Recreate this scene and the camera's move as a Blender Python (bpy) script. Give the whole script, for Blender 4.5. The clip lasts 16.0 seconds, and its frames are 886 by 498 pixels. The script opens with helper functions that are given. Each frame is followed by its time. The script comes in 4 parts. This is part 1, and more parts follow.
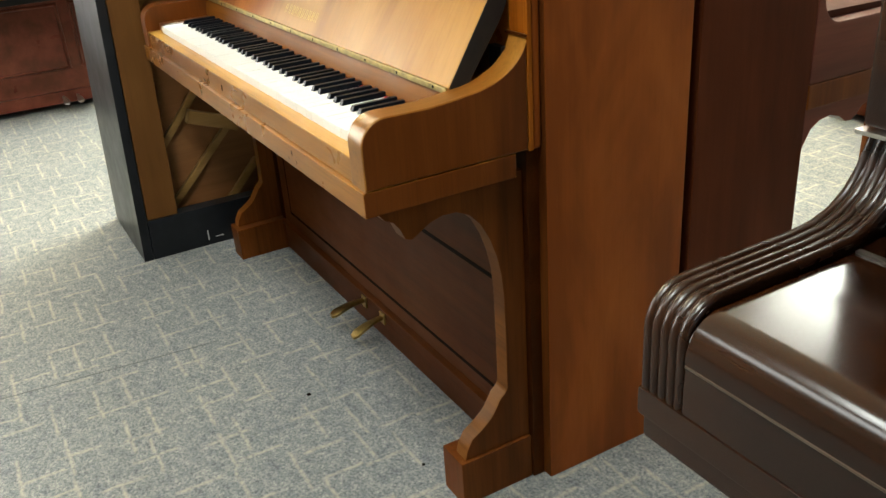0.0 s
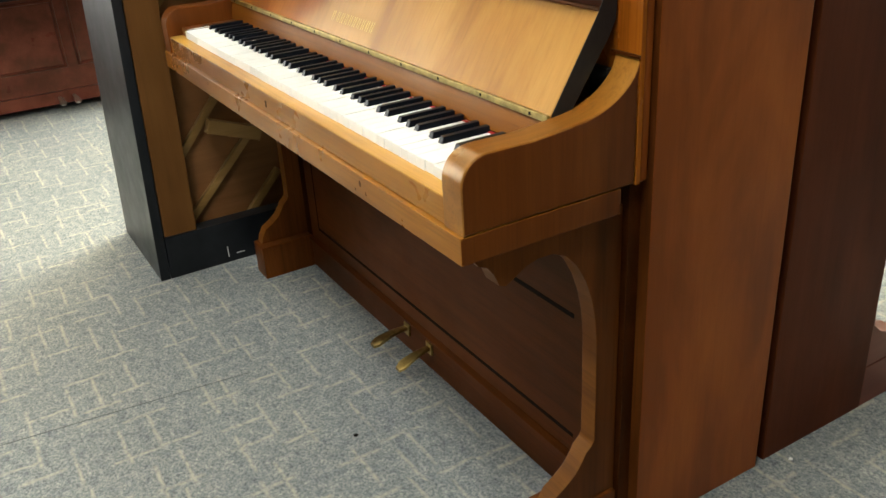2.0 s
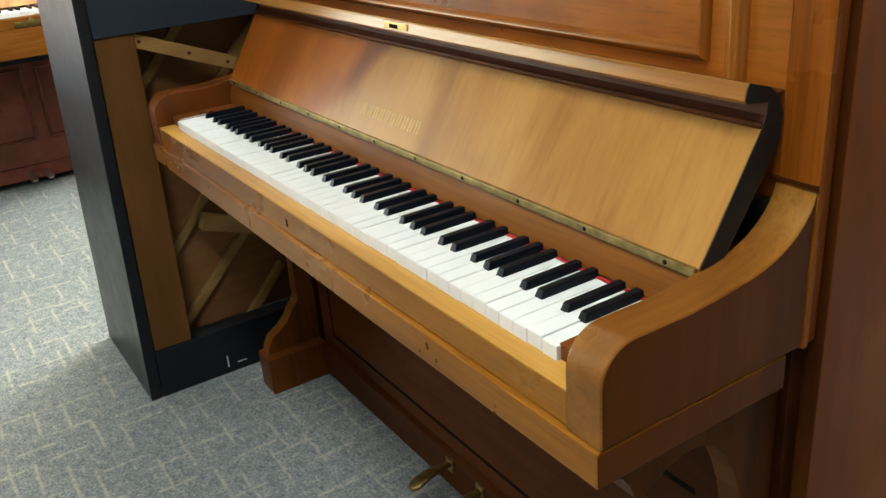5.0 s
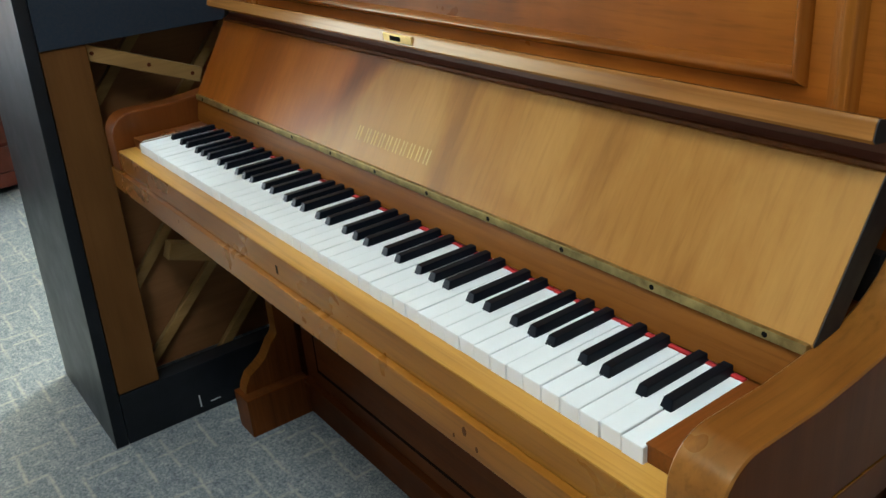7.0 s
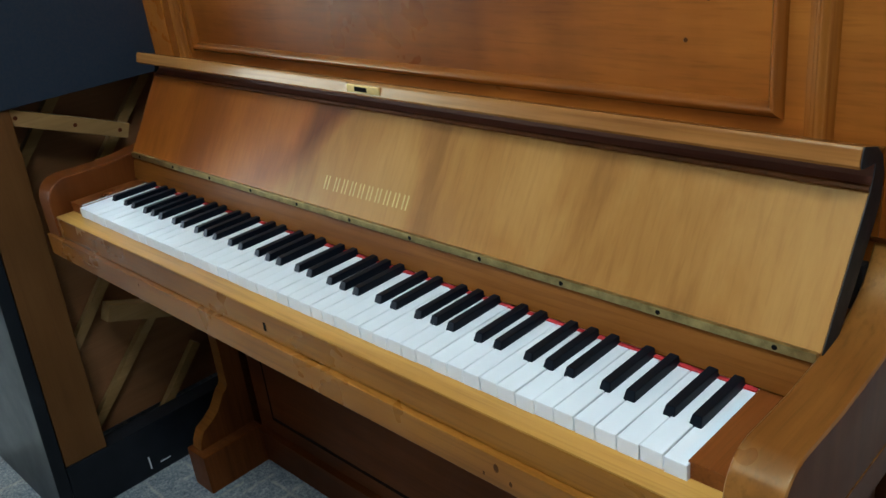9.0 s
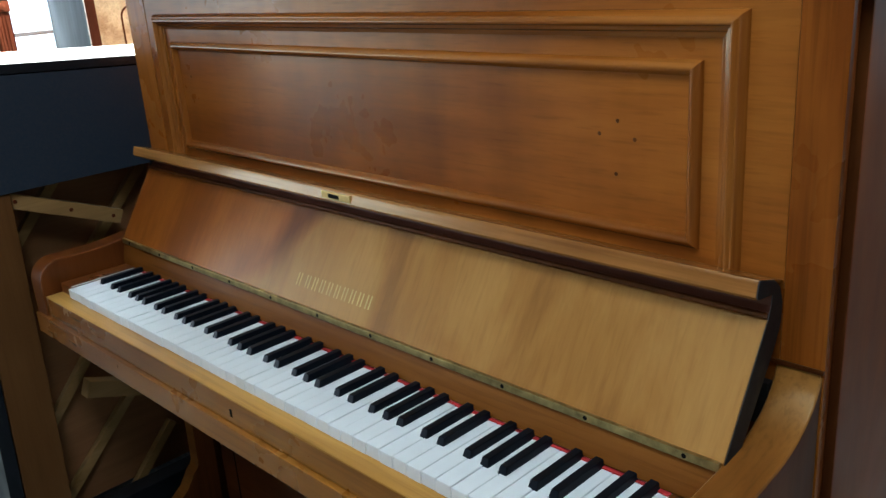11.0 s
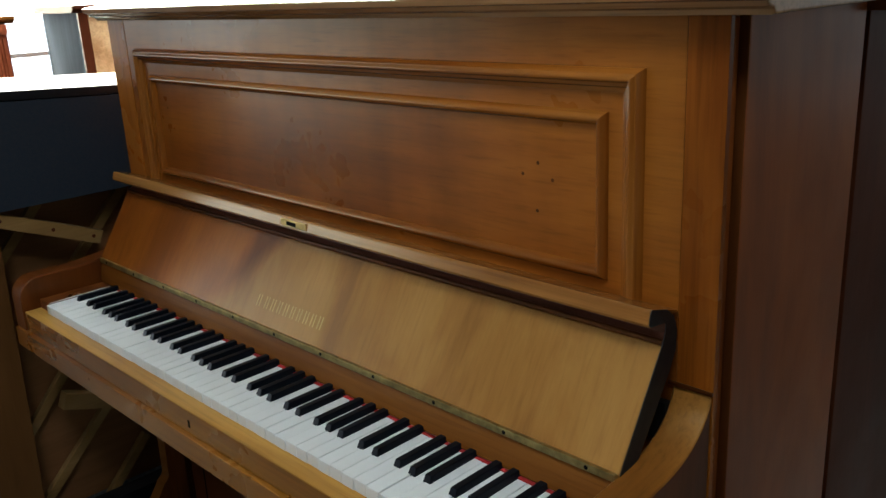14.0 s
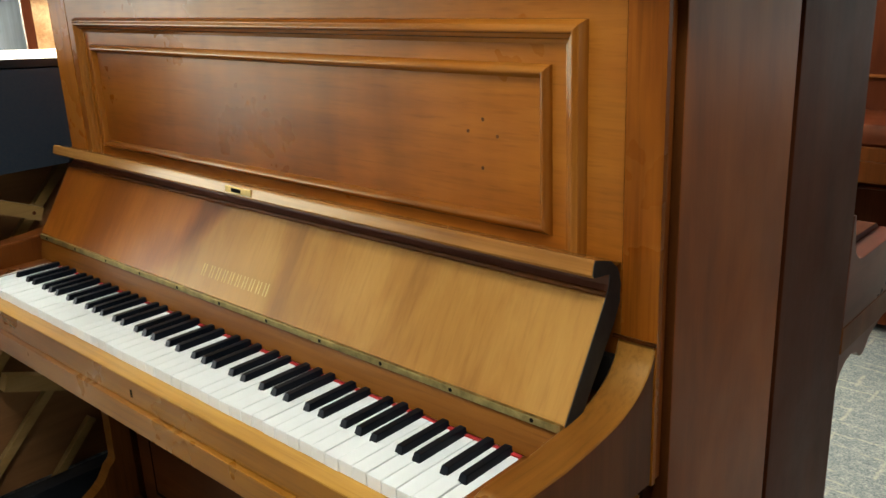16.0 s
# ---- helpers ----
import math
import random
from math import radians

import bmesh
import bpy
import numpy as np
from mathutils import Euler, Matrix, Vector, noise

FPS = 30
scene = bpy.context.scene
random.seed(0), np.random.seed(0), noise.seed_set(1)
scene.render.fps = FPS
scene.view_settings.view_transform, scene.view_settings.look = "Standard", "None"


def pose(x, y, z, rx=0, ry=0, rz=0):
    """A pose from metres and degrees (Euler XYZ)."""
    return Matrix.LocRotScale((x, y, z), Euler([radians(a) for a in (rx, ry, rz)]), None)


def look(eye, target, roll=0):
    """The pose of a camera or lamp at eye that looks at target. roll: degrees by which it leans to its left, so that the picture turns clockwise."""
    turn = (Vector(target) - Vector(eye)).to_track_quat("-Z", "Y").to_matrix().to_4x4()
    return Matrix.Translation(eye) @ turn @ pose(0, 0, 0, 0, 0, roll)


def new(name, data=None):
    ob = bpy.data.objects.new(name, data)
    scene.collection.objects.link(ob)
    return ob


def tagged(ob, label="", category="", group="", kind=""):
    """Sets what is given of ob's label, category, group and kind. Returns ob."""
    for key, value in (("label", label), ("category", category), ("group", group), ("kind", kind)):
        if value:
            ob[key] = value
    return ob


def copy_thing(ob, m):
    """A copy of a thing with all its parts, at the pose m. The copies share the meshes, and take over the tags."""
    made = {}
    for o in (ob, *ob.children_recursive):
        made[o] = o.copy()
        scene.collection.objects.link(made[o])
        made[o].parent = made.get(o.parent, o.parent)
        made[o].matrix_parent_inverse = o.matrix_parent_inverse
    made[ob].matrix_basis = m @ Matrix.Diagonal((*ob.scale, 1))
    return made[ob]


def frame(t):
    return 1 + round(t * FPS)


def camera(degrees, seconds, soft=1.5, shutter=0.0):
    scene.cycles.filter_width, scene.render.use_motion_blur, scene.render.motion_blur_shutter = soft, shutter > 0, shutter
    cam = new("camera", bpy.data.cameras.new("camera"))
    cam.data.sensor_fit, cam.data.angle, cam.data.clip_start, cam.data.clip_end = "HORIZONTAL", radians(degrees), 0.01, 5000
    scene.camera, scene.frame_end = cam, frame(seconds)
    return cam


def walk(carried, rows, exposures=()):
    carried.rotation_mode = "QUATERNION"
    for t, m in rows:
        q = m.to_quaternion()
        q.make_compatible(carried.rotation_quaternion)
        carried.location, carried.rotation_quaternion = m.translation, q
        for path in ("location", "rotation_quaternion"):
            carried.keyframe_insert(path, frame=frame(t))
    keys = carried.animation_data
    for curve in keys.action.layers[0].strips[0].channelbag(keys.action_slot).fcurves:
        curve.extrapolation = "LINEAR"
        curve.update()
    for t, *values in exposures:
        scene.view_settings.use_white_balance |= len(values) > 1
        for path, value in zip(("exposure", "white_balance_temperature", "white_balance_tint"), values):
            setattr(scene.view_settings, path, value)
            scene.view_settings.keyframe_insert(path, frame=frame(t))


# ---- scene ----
cam = camera(54.2, 16.0)
PATH = [
    (0, (1.74, -0.483, 1.1), (0.15, 0.374, 0.241), -4.2),
    (0.5, (1.66, -0.489, 1.106), (0.072, 0.374, 0.249), -4.3),
    (1, (1.586, -0.517, 1.109), (0.015, 0.36, 0.236), -3.2),
    (1.5, (1.545, -0.536, 1.111), (-0.013, 0.357, 0.231), -3.5),
    (2, (1.514, -0.534, 1.114), (-0.046, 0.355, 0.234), -3.7),
    (2.5, (1.449, -0.511, 1.121), (-0.13, 0.365, 0.262), -3.6),
    (3, (1.378, -0.468, 1.12), (-0.236, 0.357, 0.274), -3.6),
    (3.5, (1.334, -0.43, 1.122), (-0.312, 0.319, 0.267), -3.6),
    (4, (1.298, -0.419, 1.136), (-0.373, 0.302, 0.307), -4.9),
    (4.5, (1.216, -0.435, 1.139), (-0.404, 0.417, 0.333), -4.8),
    (5, (1.154, -0.465, 1.139), (-0.406, 0.491, 0.332), -4.8),
    (5.2, (1.138, -0.479, 1.141), (-0.407, 0.501, 0.334), -4.6),
    (7.5, (0.907, -0.417, 1.139), (-0.551, 0.657, 0.29), -5.5),
    (8, (0.873, -0.46, 1.141), (-0.466, 0.744, 0.272), -6.1),
    (8.5, (0.869, -0.492, 1.156), (-0.461, 0.737, 0.308), -6.7),
    (9, (0.891, -0.527, 1.189), (-0.447, 0.717, 0.375), -6.9),
    (9.5, (0.903, -0.558, 1.213), (-0.403, 0.749, 0.449), -6.4),
    (10, (0.917, -0.55, 1.22), (-0.386, 0.783, 0.496), -5.6),
    (10.2, (0.93, -0.544, 1.224), (-0.385, 0.79, 0.523), -5.0),
    (12.5, (1.057, -0.549, 1.271), (-0.369, 0.725, 0.685), -4.3),
    (13, (1.074, -0.552, 1.267), (-0.356, 0.72, 0.689), -3.3),
    (13.5, (1.088, -0.552, 1.271), (-0.315, 0.747, 0.683), -2.7),
    (14, (1.1, -0.553, 1.277), (-0.271, 0.778, 0.685), -2.9),
    (14.5, (1.108, -0.556, 1.268), (-0.242, 0.797, 0.68), -2.4),
    (15, (1.115, -0.554, 1.265), (-0.231, 0.806, 0.682), -2.4),
    (15.5, (1.114, -0.554, 1.247), (-0.213, 0.836, 0.693), -2.9),
    (16, (1.113, -0.55, 1.229), (-0.184, 0.848, 0.625), -2.4),
]
EXPOSURES = [(0, 0.45, 6600, 10), (3, 0.25, 6500, 10), (4, -0.03, 6300, 10), (5, 0.0, 6100, 9), (7.5, -0.45, 5300, 7), (8, -0.55, 5100, 7), (9, -0.42, 5100, 7), (10.2, -0.44, 5100, 8), (12.5, -1.22, 5200, 8), (14, -1.1, 5600, 9), (15.1, -1.0, 5900, 9), (15.45, -1.2, 6000, 9), (15.65, -1.15, 6100, 9), (15.8, -0.55, 6200, 9), (16, -0.15, 6200, 9)]
walk(cam, [(t, look(eye, target, roll)) for t, eye, target, roll in PATH], EXPOSURES)

# ---- light ----
world = bpy.data.worlds.new("daylight")
scene.world = world
world.use_nodes = True
sky = world.node_tree.nodes.new("ShaderNodeTexSky")
sky.sky_type, sky.sun_disc = "NISHITA", False
sky.sun_elevation, sky.sun_rotation = radians(38), radians(250)
world.node_tree.links.new(sky.outputs[0], world.node_tree.nodes["Background"].inputs[0])
world.node_tree.nodes["Background"].inputs[1].default_value = 0.1

# room: x west -3.75 to east 5.2, y south -4.2 to north 5.0
XW, XE, YS, YN, CEIL = -3.75, 5.2, -4.2, 5.0, 2.75
# openings: (wall, from, to, sill, head); those after the first are unseen, added for light
WIN = [("w", 0.15, 4.3, 0.78, 2.3), ("w", -4.0, -1.2, 0.4, 2.4), ("e", -2.7, 0.9, 0.5, 2.4), ("n", 1.2, 4.8, 0.4, 2.4)]


def area(name, where, aim, w, h, power, colour):
    lamp = bpy.data.lights.new(name, "AREA")
    lamp.shape, lamp.size, lamp.size_y, lamp.energy, lamp.color = "RECTANGLE", w, h, power, colour
    ob = new(name, lamp)
    ob.matrix_world = look(where, aim)
    return ob


area("window_daylight", (XW - 0.02, 2.22, 1.54), (0, 2.22, 1.5), 4.1, 1.45, 1050, (1.0, 0.9, 0.6))
# fill lamps in the three added openings
area("window_daylight", (XW - 0.02, -2.6, 1.4), (0, -2.6, 1.4), 2.7, 1.9, 30, (1.0, 0.93, 0.58))
area("window_daylight", (XE + 0.02, -0.9, 1.45), (0, -0.9, 1.45), 3.5, 1.8, 9, (0.97, 1.0, 0.92))
area("window_daylight", (3.0, YN + 0.02, 1.4), (3.0, 0, 1.4), 3.5, 1.9, 16, (0.97, 1.0, 0.94))

CEILING_LIGHTS = [(0.0, -1.75), (1.0, -0.8), (-1.9, 1.3), (-0.95, 3.1)]
CEILING_POWER = [8, 44, 160, 40]
for (lx, ly), watts in zip(CEILING_LIGHTS, CEILING_POWER):
    area("ceiling_lamp", (lx, ly, CEIL - 0.055), (lx, ly, 0), 1.17, 0.55, watts, (0.97, 1.0, 0.88))


# ---- materials ----
def nodes_of(name):
    m = bpy.data.materials.new(name)
    m.use_nodes = True
    nt = m.node_tree
    return m, nt, nt.nodes, nt.links, nt.nodes["Principled BSDF"]


def ramp(nt, src, stops):
    r = nt.nodes.new("ShaderNodeValToRGB")
    e = r.color_ramp.elements
    while len(e) < len(stops):
        e.new(0.5)
    for el, (p, c) in zip(e, stops):
        el.position, el.color = p, (*c, 1) if len(c) == 3 else c
    nt.links.new(src, r.inputs[0])
    return r.outputs[0]


def noise_tex(nt, vec, scale, detail=4.0, rough=0.55, dist=0.0):
    n = nt.nodes.new("ShaderNodeTexNoise")
    n.inputs["Scale"].default_value, n.inputs["Detail"].default_value = scale, detail
    n.inputs["Roughness"].default_value, n.inputs["Distortion"].default_value = rough, dist
    nt.links.new(vec, n.inputs["Vector"])
    return n.outputs[0]


def mapped(nt, scale, lean=0.0):
    tc = nt.nodes.new("ShaderNodeTexCoord")
    if lean:
        first = nt.nodes.new("ShaderNodeMapping")
        first.inputs["Rotation"].default_value = (radians(lean), 0, 0)
        nt.links.new(tc.outputs["Object"], first.inputs["Vector"])
    mp = nt.nodes.new("ShaderNodeMapping")
    mp.inputs["Scale"].default_value = scale
    nt.links.new(first.outputs["Vector"] if lean else tc.outputs["Object"], mp.inputs["Vector"])
    return mp.outputs[0]


def math_node(nt, op, a, b=None, clamp=False):
    n = nt.nodes.new("ShaderNodeMath")
    n.operation, n.use_clamp = op, clamp
    for i, v in enumerate((a, b)):
        if v is None:
            continue
        if isinstance(v, (int, float)):
            n.inputs[i].default_value = v
        else:
            nt.links.new(v, n.inputs[i])
    return n.outputs[0]


def mix(nt, fac, a, b, mode="MIX"):
    n = nt.nodes.new("ShaderNodeMix")
    n.data_type, n.blend_type = "RGBA", mode
    for sock, v in ((n.inputs["Factor"], fac), (n.inputs["A"], a), (n.inputs["B"], b)):
        if isinstance(v, (int, float)):
            sock.default_value = v
        elif isinstance(v, tuple):
            sock.default_value = (*v, 1)
        else:
            nt.links.new(v, sock)
    return n.outputs["Result"]


def bump(nt, bsdf, height, strength, dist=0.001):
    b = nt.nodes.new("ShaderNodeBump")
    b.inputs["Strength"].default_value, b.inputs["Distance"].default_value = strength, dist
    nt.links.new(height, b.inputs["Height"])
    nt.links.new(b.outputs[0], bsdf.inputs["Normal"])


def wood(name, dark, mid, light, along="x", gloss=0.3, fine=1.0, coat=0.08, lean=0.0, patch=False, wavy=0.25, spec=0.25, short=1.0, broad=1.0, streaky=1.0, tint=(1.0, 0.9, 0.52), banded=False, bass_darker=False):
    """Polished veneer: fine pores and broad figure stretched along the grain, with cloudy tone at a larger scale."""
    m, nt, nd, lk, bsdf = nodes_of(name)
    g, q = 1.3 * short, 6 * short
    f = 13 * broad
    st = {"x": (g, f, f), "y": (f, g, f), "z": (f, f, g)}[along]
    figure = noise_tex(nt, mapped(nt, st, lean=lean), 1.0, 5, 0.6, wavy)
    st2 = {"x": (q, 210, 210), "y": (210, q, 210), "z": (210, 210, q)}[along]
    pores = noise_tex(nt, mapped(nt, st2, lean=lean), fine, 2, 0.55, 0.4 * wavy)
    st3 = {"x": (2.2, 6, 6), "y": (6, 2.2, 6), "z": (6, 6, 2.2)}[along]
    cloud = noise_tex(nt, mapped(nt, st3, lean=lean), 1.0, 3, 0.5, 0.8 * wavy)
    tone = math_node(nt, "ADD", math_node(nt, "MULTIPLY", figure, 0.5), math_node(nt, "MULTIPLY", cloud, 0.5))
    col = ramp(nt, tone, [(0.39, dark), (0.5, mid), (0.63, light)])
    pore = ramp(nt, pores, [(0.33, (0.62, 0.58, 0.55)), (0.5, (1, 1, 1))])
    col = mix(nt, min(1.0, 0.5 * streaky), col, pore, "MULTIPLY")
    k = 3.5 * short
    w = 70 * short ** 0.5
    st4 = {"x": (k, w, w), "y": (w, k, w), "z": (w, w, k)}[along]
    streak = noise_tex(nt, mapped(nt, st4, lean=lean), 1.0, 3, 0.6, 0.5 if wavy else 0.0)
    col = mix(nt, 1.0, col, ramp(nt, streak, [(0.34, tuple(1 - streaky * c for c in (0.1, 0.12, 0.15))), (0.5, (1, 1, 1)), (0.66, tuple(1 + streaky * c for c in (0.07, 0.08, 0.09)))]), "MULTIPLY")
    if bass_darker:
        # deeper and redder towards the bass end, with a cloudy edge
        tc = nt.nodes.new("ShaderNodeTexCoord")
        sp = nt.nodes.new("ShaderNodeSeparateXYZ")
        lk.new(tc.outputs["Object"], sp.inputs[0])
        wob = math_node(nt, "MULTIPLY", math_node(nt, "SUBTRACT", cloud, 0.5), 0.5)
        bass_tone = ramp(nt, math_node(nt, "ADD", math_node(nt, "ADD", sp.outputs[0], 0.6), wob), [(0.1, (0.62, 0.5, 0.4)), (0.75, (1, 1, 1))])
        col = mix(nt, 1.0, col, bass_tone, "MULTIPLY")
    if banded:
        # broad bands across the grain and short dark flecks along it
        band = noise_tex(nt, mapped(nt, (9, 2, 1.2)), 1.0, 3, 0.55, 0.1)
        col = mix(nt, 1.0, col, ramp(nt, band, [(0.33, (0.8, 0.77, 0.74)), (0.5, (1, 1, 1)), (0.66, (1.14, 1.15, 1.16))]), "MULTIPLY")
        fleck = noise_tex(nt, mapped(nt, (16, 200, 200)), 1.0, 2, 0.5, 0.0)
        col = mix(nt, 1.0, col, ramp(nt, fleck, [(0.3, (0.84, 0.8, 0.77)), (0.42, (1, 1, 1))]), "MULTIPLY")
    if patch:
        # the bass end kept its orange colour; a slanting, smoky edge parts it from the faded rest
        tc = nt.nodes.new("ShaderNodeTexCoord")
        sp = nt.nodes.new("ShaderNodeSeparateXYZ")
        lk.new(tc.outputs["Object"], sp.inputs[0])
        wob = math_node(nt, "MULTIPLY", math_node(nt, "SUBTRACT", noise_tex(nt, mapped(nt, (9, 5, 5)), 1.0, 3, 0.6), 0.5), 0.12)
        slant = math_node(nt, "MULTIPLY", math_node(nt, "SUBTRACT", sp.outputs[2], 0.8), -1.25)
        ex = math_node(nt, "ADD", math_node(nt, "ADD", sp.outputs[0], slant), math_node(nt, "ADD", wob, 0.165))
        side = ramp(nt, math_node(nt, "ADD", ex, 0.5), [(0.46, (1, 1, 1)), (0.54, (0, 0, 0))])
        col = mix(nt, math_node(nt, "MULTIPLY", side, 0.9), col, mix(nt, 1.0, col, (0.86, 0.5, 0.17), "MULTIPLY"))
        flame = math_node(nt, "SUBTRACT", 1.0, math_node(nt, "DIVIDE", math_node(nt, "ABSOLUTE", math_node(nt, "ADD", ex, 0.03)), 0.06), True)
        high = ramp(nt, sp.outputs[2], [(0.77, (0.15,) * 3), (0.84, (1, 1, 1))])
        col = mix(nt, math_node(nt, "MULTIPLY", math_node(nt, "MULTIPLY", flame, high), 0.85), col, mix(nt, 1.0, col, (0.42, 0.22, 0.09), "MULTIPLY"))
    lk.new(col, bsdf.inputs["Base Color"])
    smear = noise_tex(nt, mapped(nt, (6, 6, 6)), 1.0, 4, 0.6)
    lk.new(ramp(nt, smear, [(0.3, (gloss * 0.85,) * 3), (0.7, (gloss * 1.2,) * 3)]), bsdf.inputs["Roughness"])
    bsdf.inputs["Coat Weight"].default_value, bsdf.inputs["Coat Roughness"].default_value = coat, 0.12
    bsdf.inputs["Specular IOR Level"].default_value = spec
    bsdf.inputs["Specular Tint"].default_value = (*tint, 1)
    bump(nt, bsdf, figure, 0.03, 0.001)
    return m


def plain(name, colour, rough=0.5, metal=0.0, vary=0.12, scale=30, coat=0.0, bumpy=0.05):
    m, nt, nd, lk, bsdf = nodes_of(name)
    n = noise_tex(nt, mapped(nt, (1, 1, 1)), scale, 5, 0.6)
    lo = tuple(c * (1 - vary) for c in colour)
    hi = tuple(min(1, c * (1 + vary)) for c in colour)
    lk.new(ramp(nt, n, [(0.3, lo), (0.7, hi)]), bsdf.inputs["Base Color"])
    lk.new(ramp(nt, n, [(0.3, (rough * 0.85,) * 3), (0.7, (min(1, rough * 1.15),) * 3)]), bsdf.inputs["Roughness"])
    bsdf.inputs["Metallic"].default_value, bsdf.inputs["Coat Weight"].default_value = metal, coat
    bump(nt, bsdf, n, bumpy, 0.0008)
    return m


ORANGE = ((0.148, 0.0355, 0.0034), (0.24, 0.067, 0.0059), (0.318, 0.102, 0.0105))
MAHOG = ((0.058, 0.0148, 0.0029), (0.096, 0.0265, 0.005), (0.14, 0.042, 0.0085))
SLIP = ((0.15, 0.05, 0.0045), (0.225, 0.083, 0.0075), (0.3, 0.125, 0.0145))
wood_front = wood("veneer_front", (0.172, 0.044, 0.0042), (0.235, 0.067, 0.0058), (0.294, 0.094, 0.0092), along="x", gloss=0.3, coat=0.0, spec=0.32, streaky=0.6, short=1.8, broad=0.8, wavy=0.0, banded=True, tint=(1, 0.84, 0.42))
wood_stile = wood("veneer_stile", *ORANGE, along="z", gloss=0.28, coat=0.0, spec=0.2, broad=0.8, tint=(1, 0.84, 0.42))
wood_slip = wood("veneer_keyslip", *SLIP, along="x", gloss=0.28, coat=0.0, spec=0.38, tint=(1, 0.82, 0.38), wavy=0.0, bass_darker=True)
wood_ledge = wood("worn_ledge", (0.3, 0.135, 0.02), (0.4, 0.2, 0.034), (0.48, 0.265, 0.055), along="x", gloss=0.35)
wood_lip = wood("pale_lip", (0.17, 0.06, 0.01), (0.255, 0.1, 0.019), (0.325, 0.143, 0.033), along="x", gloss=0.2, coat=0.0, spec=0.6)
# lid veneer paled and greyed to hold the window's reflection in its colour
wood_lid = wood("window_sheen_lid", (0.19, 0.085, 0.026), (0.27, 0.13, 0.045), (0.35, 0.185, 0.07), along="x", gloss=0.2, coat=0.0, spec=0.6, tint=(1, 0.95, 0.85))
wood_fall = wood("veneer_fallboard", (0.205, 0.083, 0.0155), (0.28, 0.124, 0.024), (0.345, 0.17, 0.04), along="z", streaky=0.5, gloss=0.33, fine=0.8, coat=0.0, lean=32.0, patch=True, wavy=0.6, spec=0.34, tint=(1, 0.84, 0.42), short=3.2)
wood_mould = wood("moulding_wood", (0.14, 0.036, 0.0036), (0.215, 0.062, 0.006), (0.28, 0.093, 0.0105), along="x", gloss=0.15, coat=0.0, spec=0.6)
wood_mould_up = wood("moulding_upright", (0.14, 0.036, 0.0036), (0.215, 0.062, 0.006), (0.28, 0.093, 0.0105), along="z", gloss=0.15, coat=0.0, spec=0.6)
wood_arm = wood("veneer_arm", (0.135, 0.045, 0.006), (0.2, 0.074, 0.01), (0.265, 0.112, 0.019), along="y", gloss=0.3, coat=0.0, spec=0.5)
wood_block = wood("key_block_veneer", (0.125, 0.034, 0.0055), (0.185, 0.055, 0.009), (0.24, 0.08, 0.014), along="y", gloss=0.32, coat=0.1, spec=0.3)
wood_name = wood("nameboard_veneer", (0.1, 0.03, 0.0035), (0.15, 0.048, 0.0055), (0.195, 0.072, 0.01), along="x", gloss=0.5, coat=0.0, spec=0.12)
wood_side = wood("veneer_side", (0.18, 0.044, 0.007), (0.255, 0.066, 0.0105), (0.32, 0.09, 0.015), along="z", gloss=0.36, coat=0.0, spec=0.23, broad=0.55, streaky=0.3, wavy=1.2, tint=(1, 0.78, 0.48))
# darker copy of the arm veneer; weaker light on side faces is in the colour
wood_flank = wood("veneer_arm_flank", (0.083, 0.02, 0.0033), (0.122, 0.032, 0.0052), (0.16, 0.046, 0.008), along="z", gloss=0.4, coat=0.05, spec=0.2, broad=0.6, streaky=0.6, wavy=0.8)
wood_edge = wood("veneer_leg_edge", (0.09, 0.028, 0.0042), (0.13, 0.044, 0.0066), (0.175, 0.066, 0.011), along="x", gloss=0.4, coat=0.0, spec=0.15)
# lower front veneer; the shade below the keybed is put into its colour
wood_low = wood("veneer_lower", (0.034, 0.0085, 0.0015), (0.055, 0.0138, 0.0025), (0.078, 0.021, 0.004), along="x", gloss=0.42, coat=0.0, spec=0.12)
wood_leg = wood("veneer_leg", *MAHOG, along="z", gloss=0.4, coat=0.0, spec=0.16)
wood_dark = wood("dark_mahogany", (0.042, 0.0095, 0.004), (0.07, 0.0165, 0.0065), (0.1, 0.026, 0.01), along="z", gloss=0.42, coat=0.0, spec=0.07, broad=0.6, streaky=0.4)
# the fold's cove, with its shade mixed into the colour
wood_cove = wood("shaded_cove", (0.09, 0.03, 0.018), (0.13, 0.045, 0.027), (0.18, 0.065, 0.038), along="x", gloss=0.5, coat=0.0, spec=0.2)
wood_espresso = wood("espresso_polish", (0.006, 0.0019, 0.0007), (0.012, 0.0036, 0.0011), (0.028, 0.009, 0.0024), along="x", gloss=0.17, coat=0.0, spec=0.38, streaky=0.5, tint=(0.9, 0.96, 1.0))
wood_reed = wood("espresso_satin", (0.008, 0.0024, 0.0009), (0.014, 0.0042, 0.0014), (0.026, 0.0085, 0.0026), along="y", gloss=0.26, coat=0.0, spec=0.38, streaky=0.5, tint=(0.9, 0.96, 1.0))
wood_red = wood("red_mahogany", (0.07, 0.016, 0.011), (0.11, 0.026, 0.018), (0.15, 0.04, 0.026), along="y", gloss=0.3, streaky=0.5)
# colour raised to carry window glare on the far fronts
wood_tan = wood("honey_walnut_lit", (0.4, 0.2, 0.09), (0.55, 0.31, 0.15), (0.68, 0.43, 0.23), along="y", gloss=0.22)
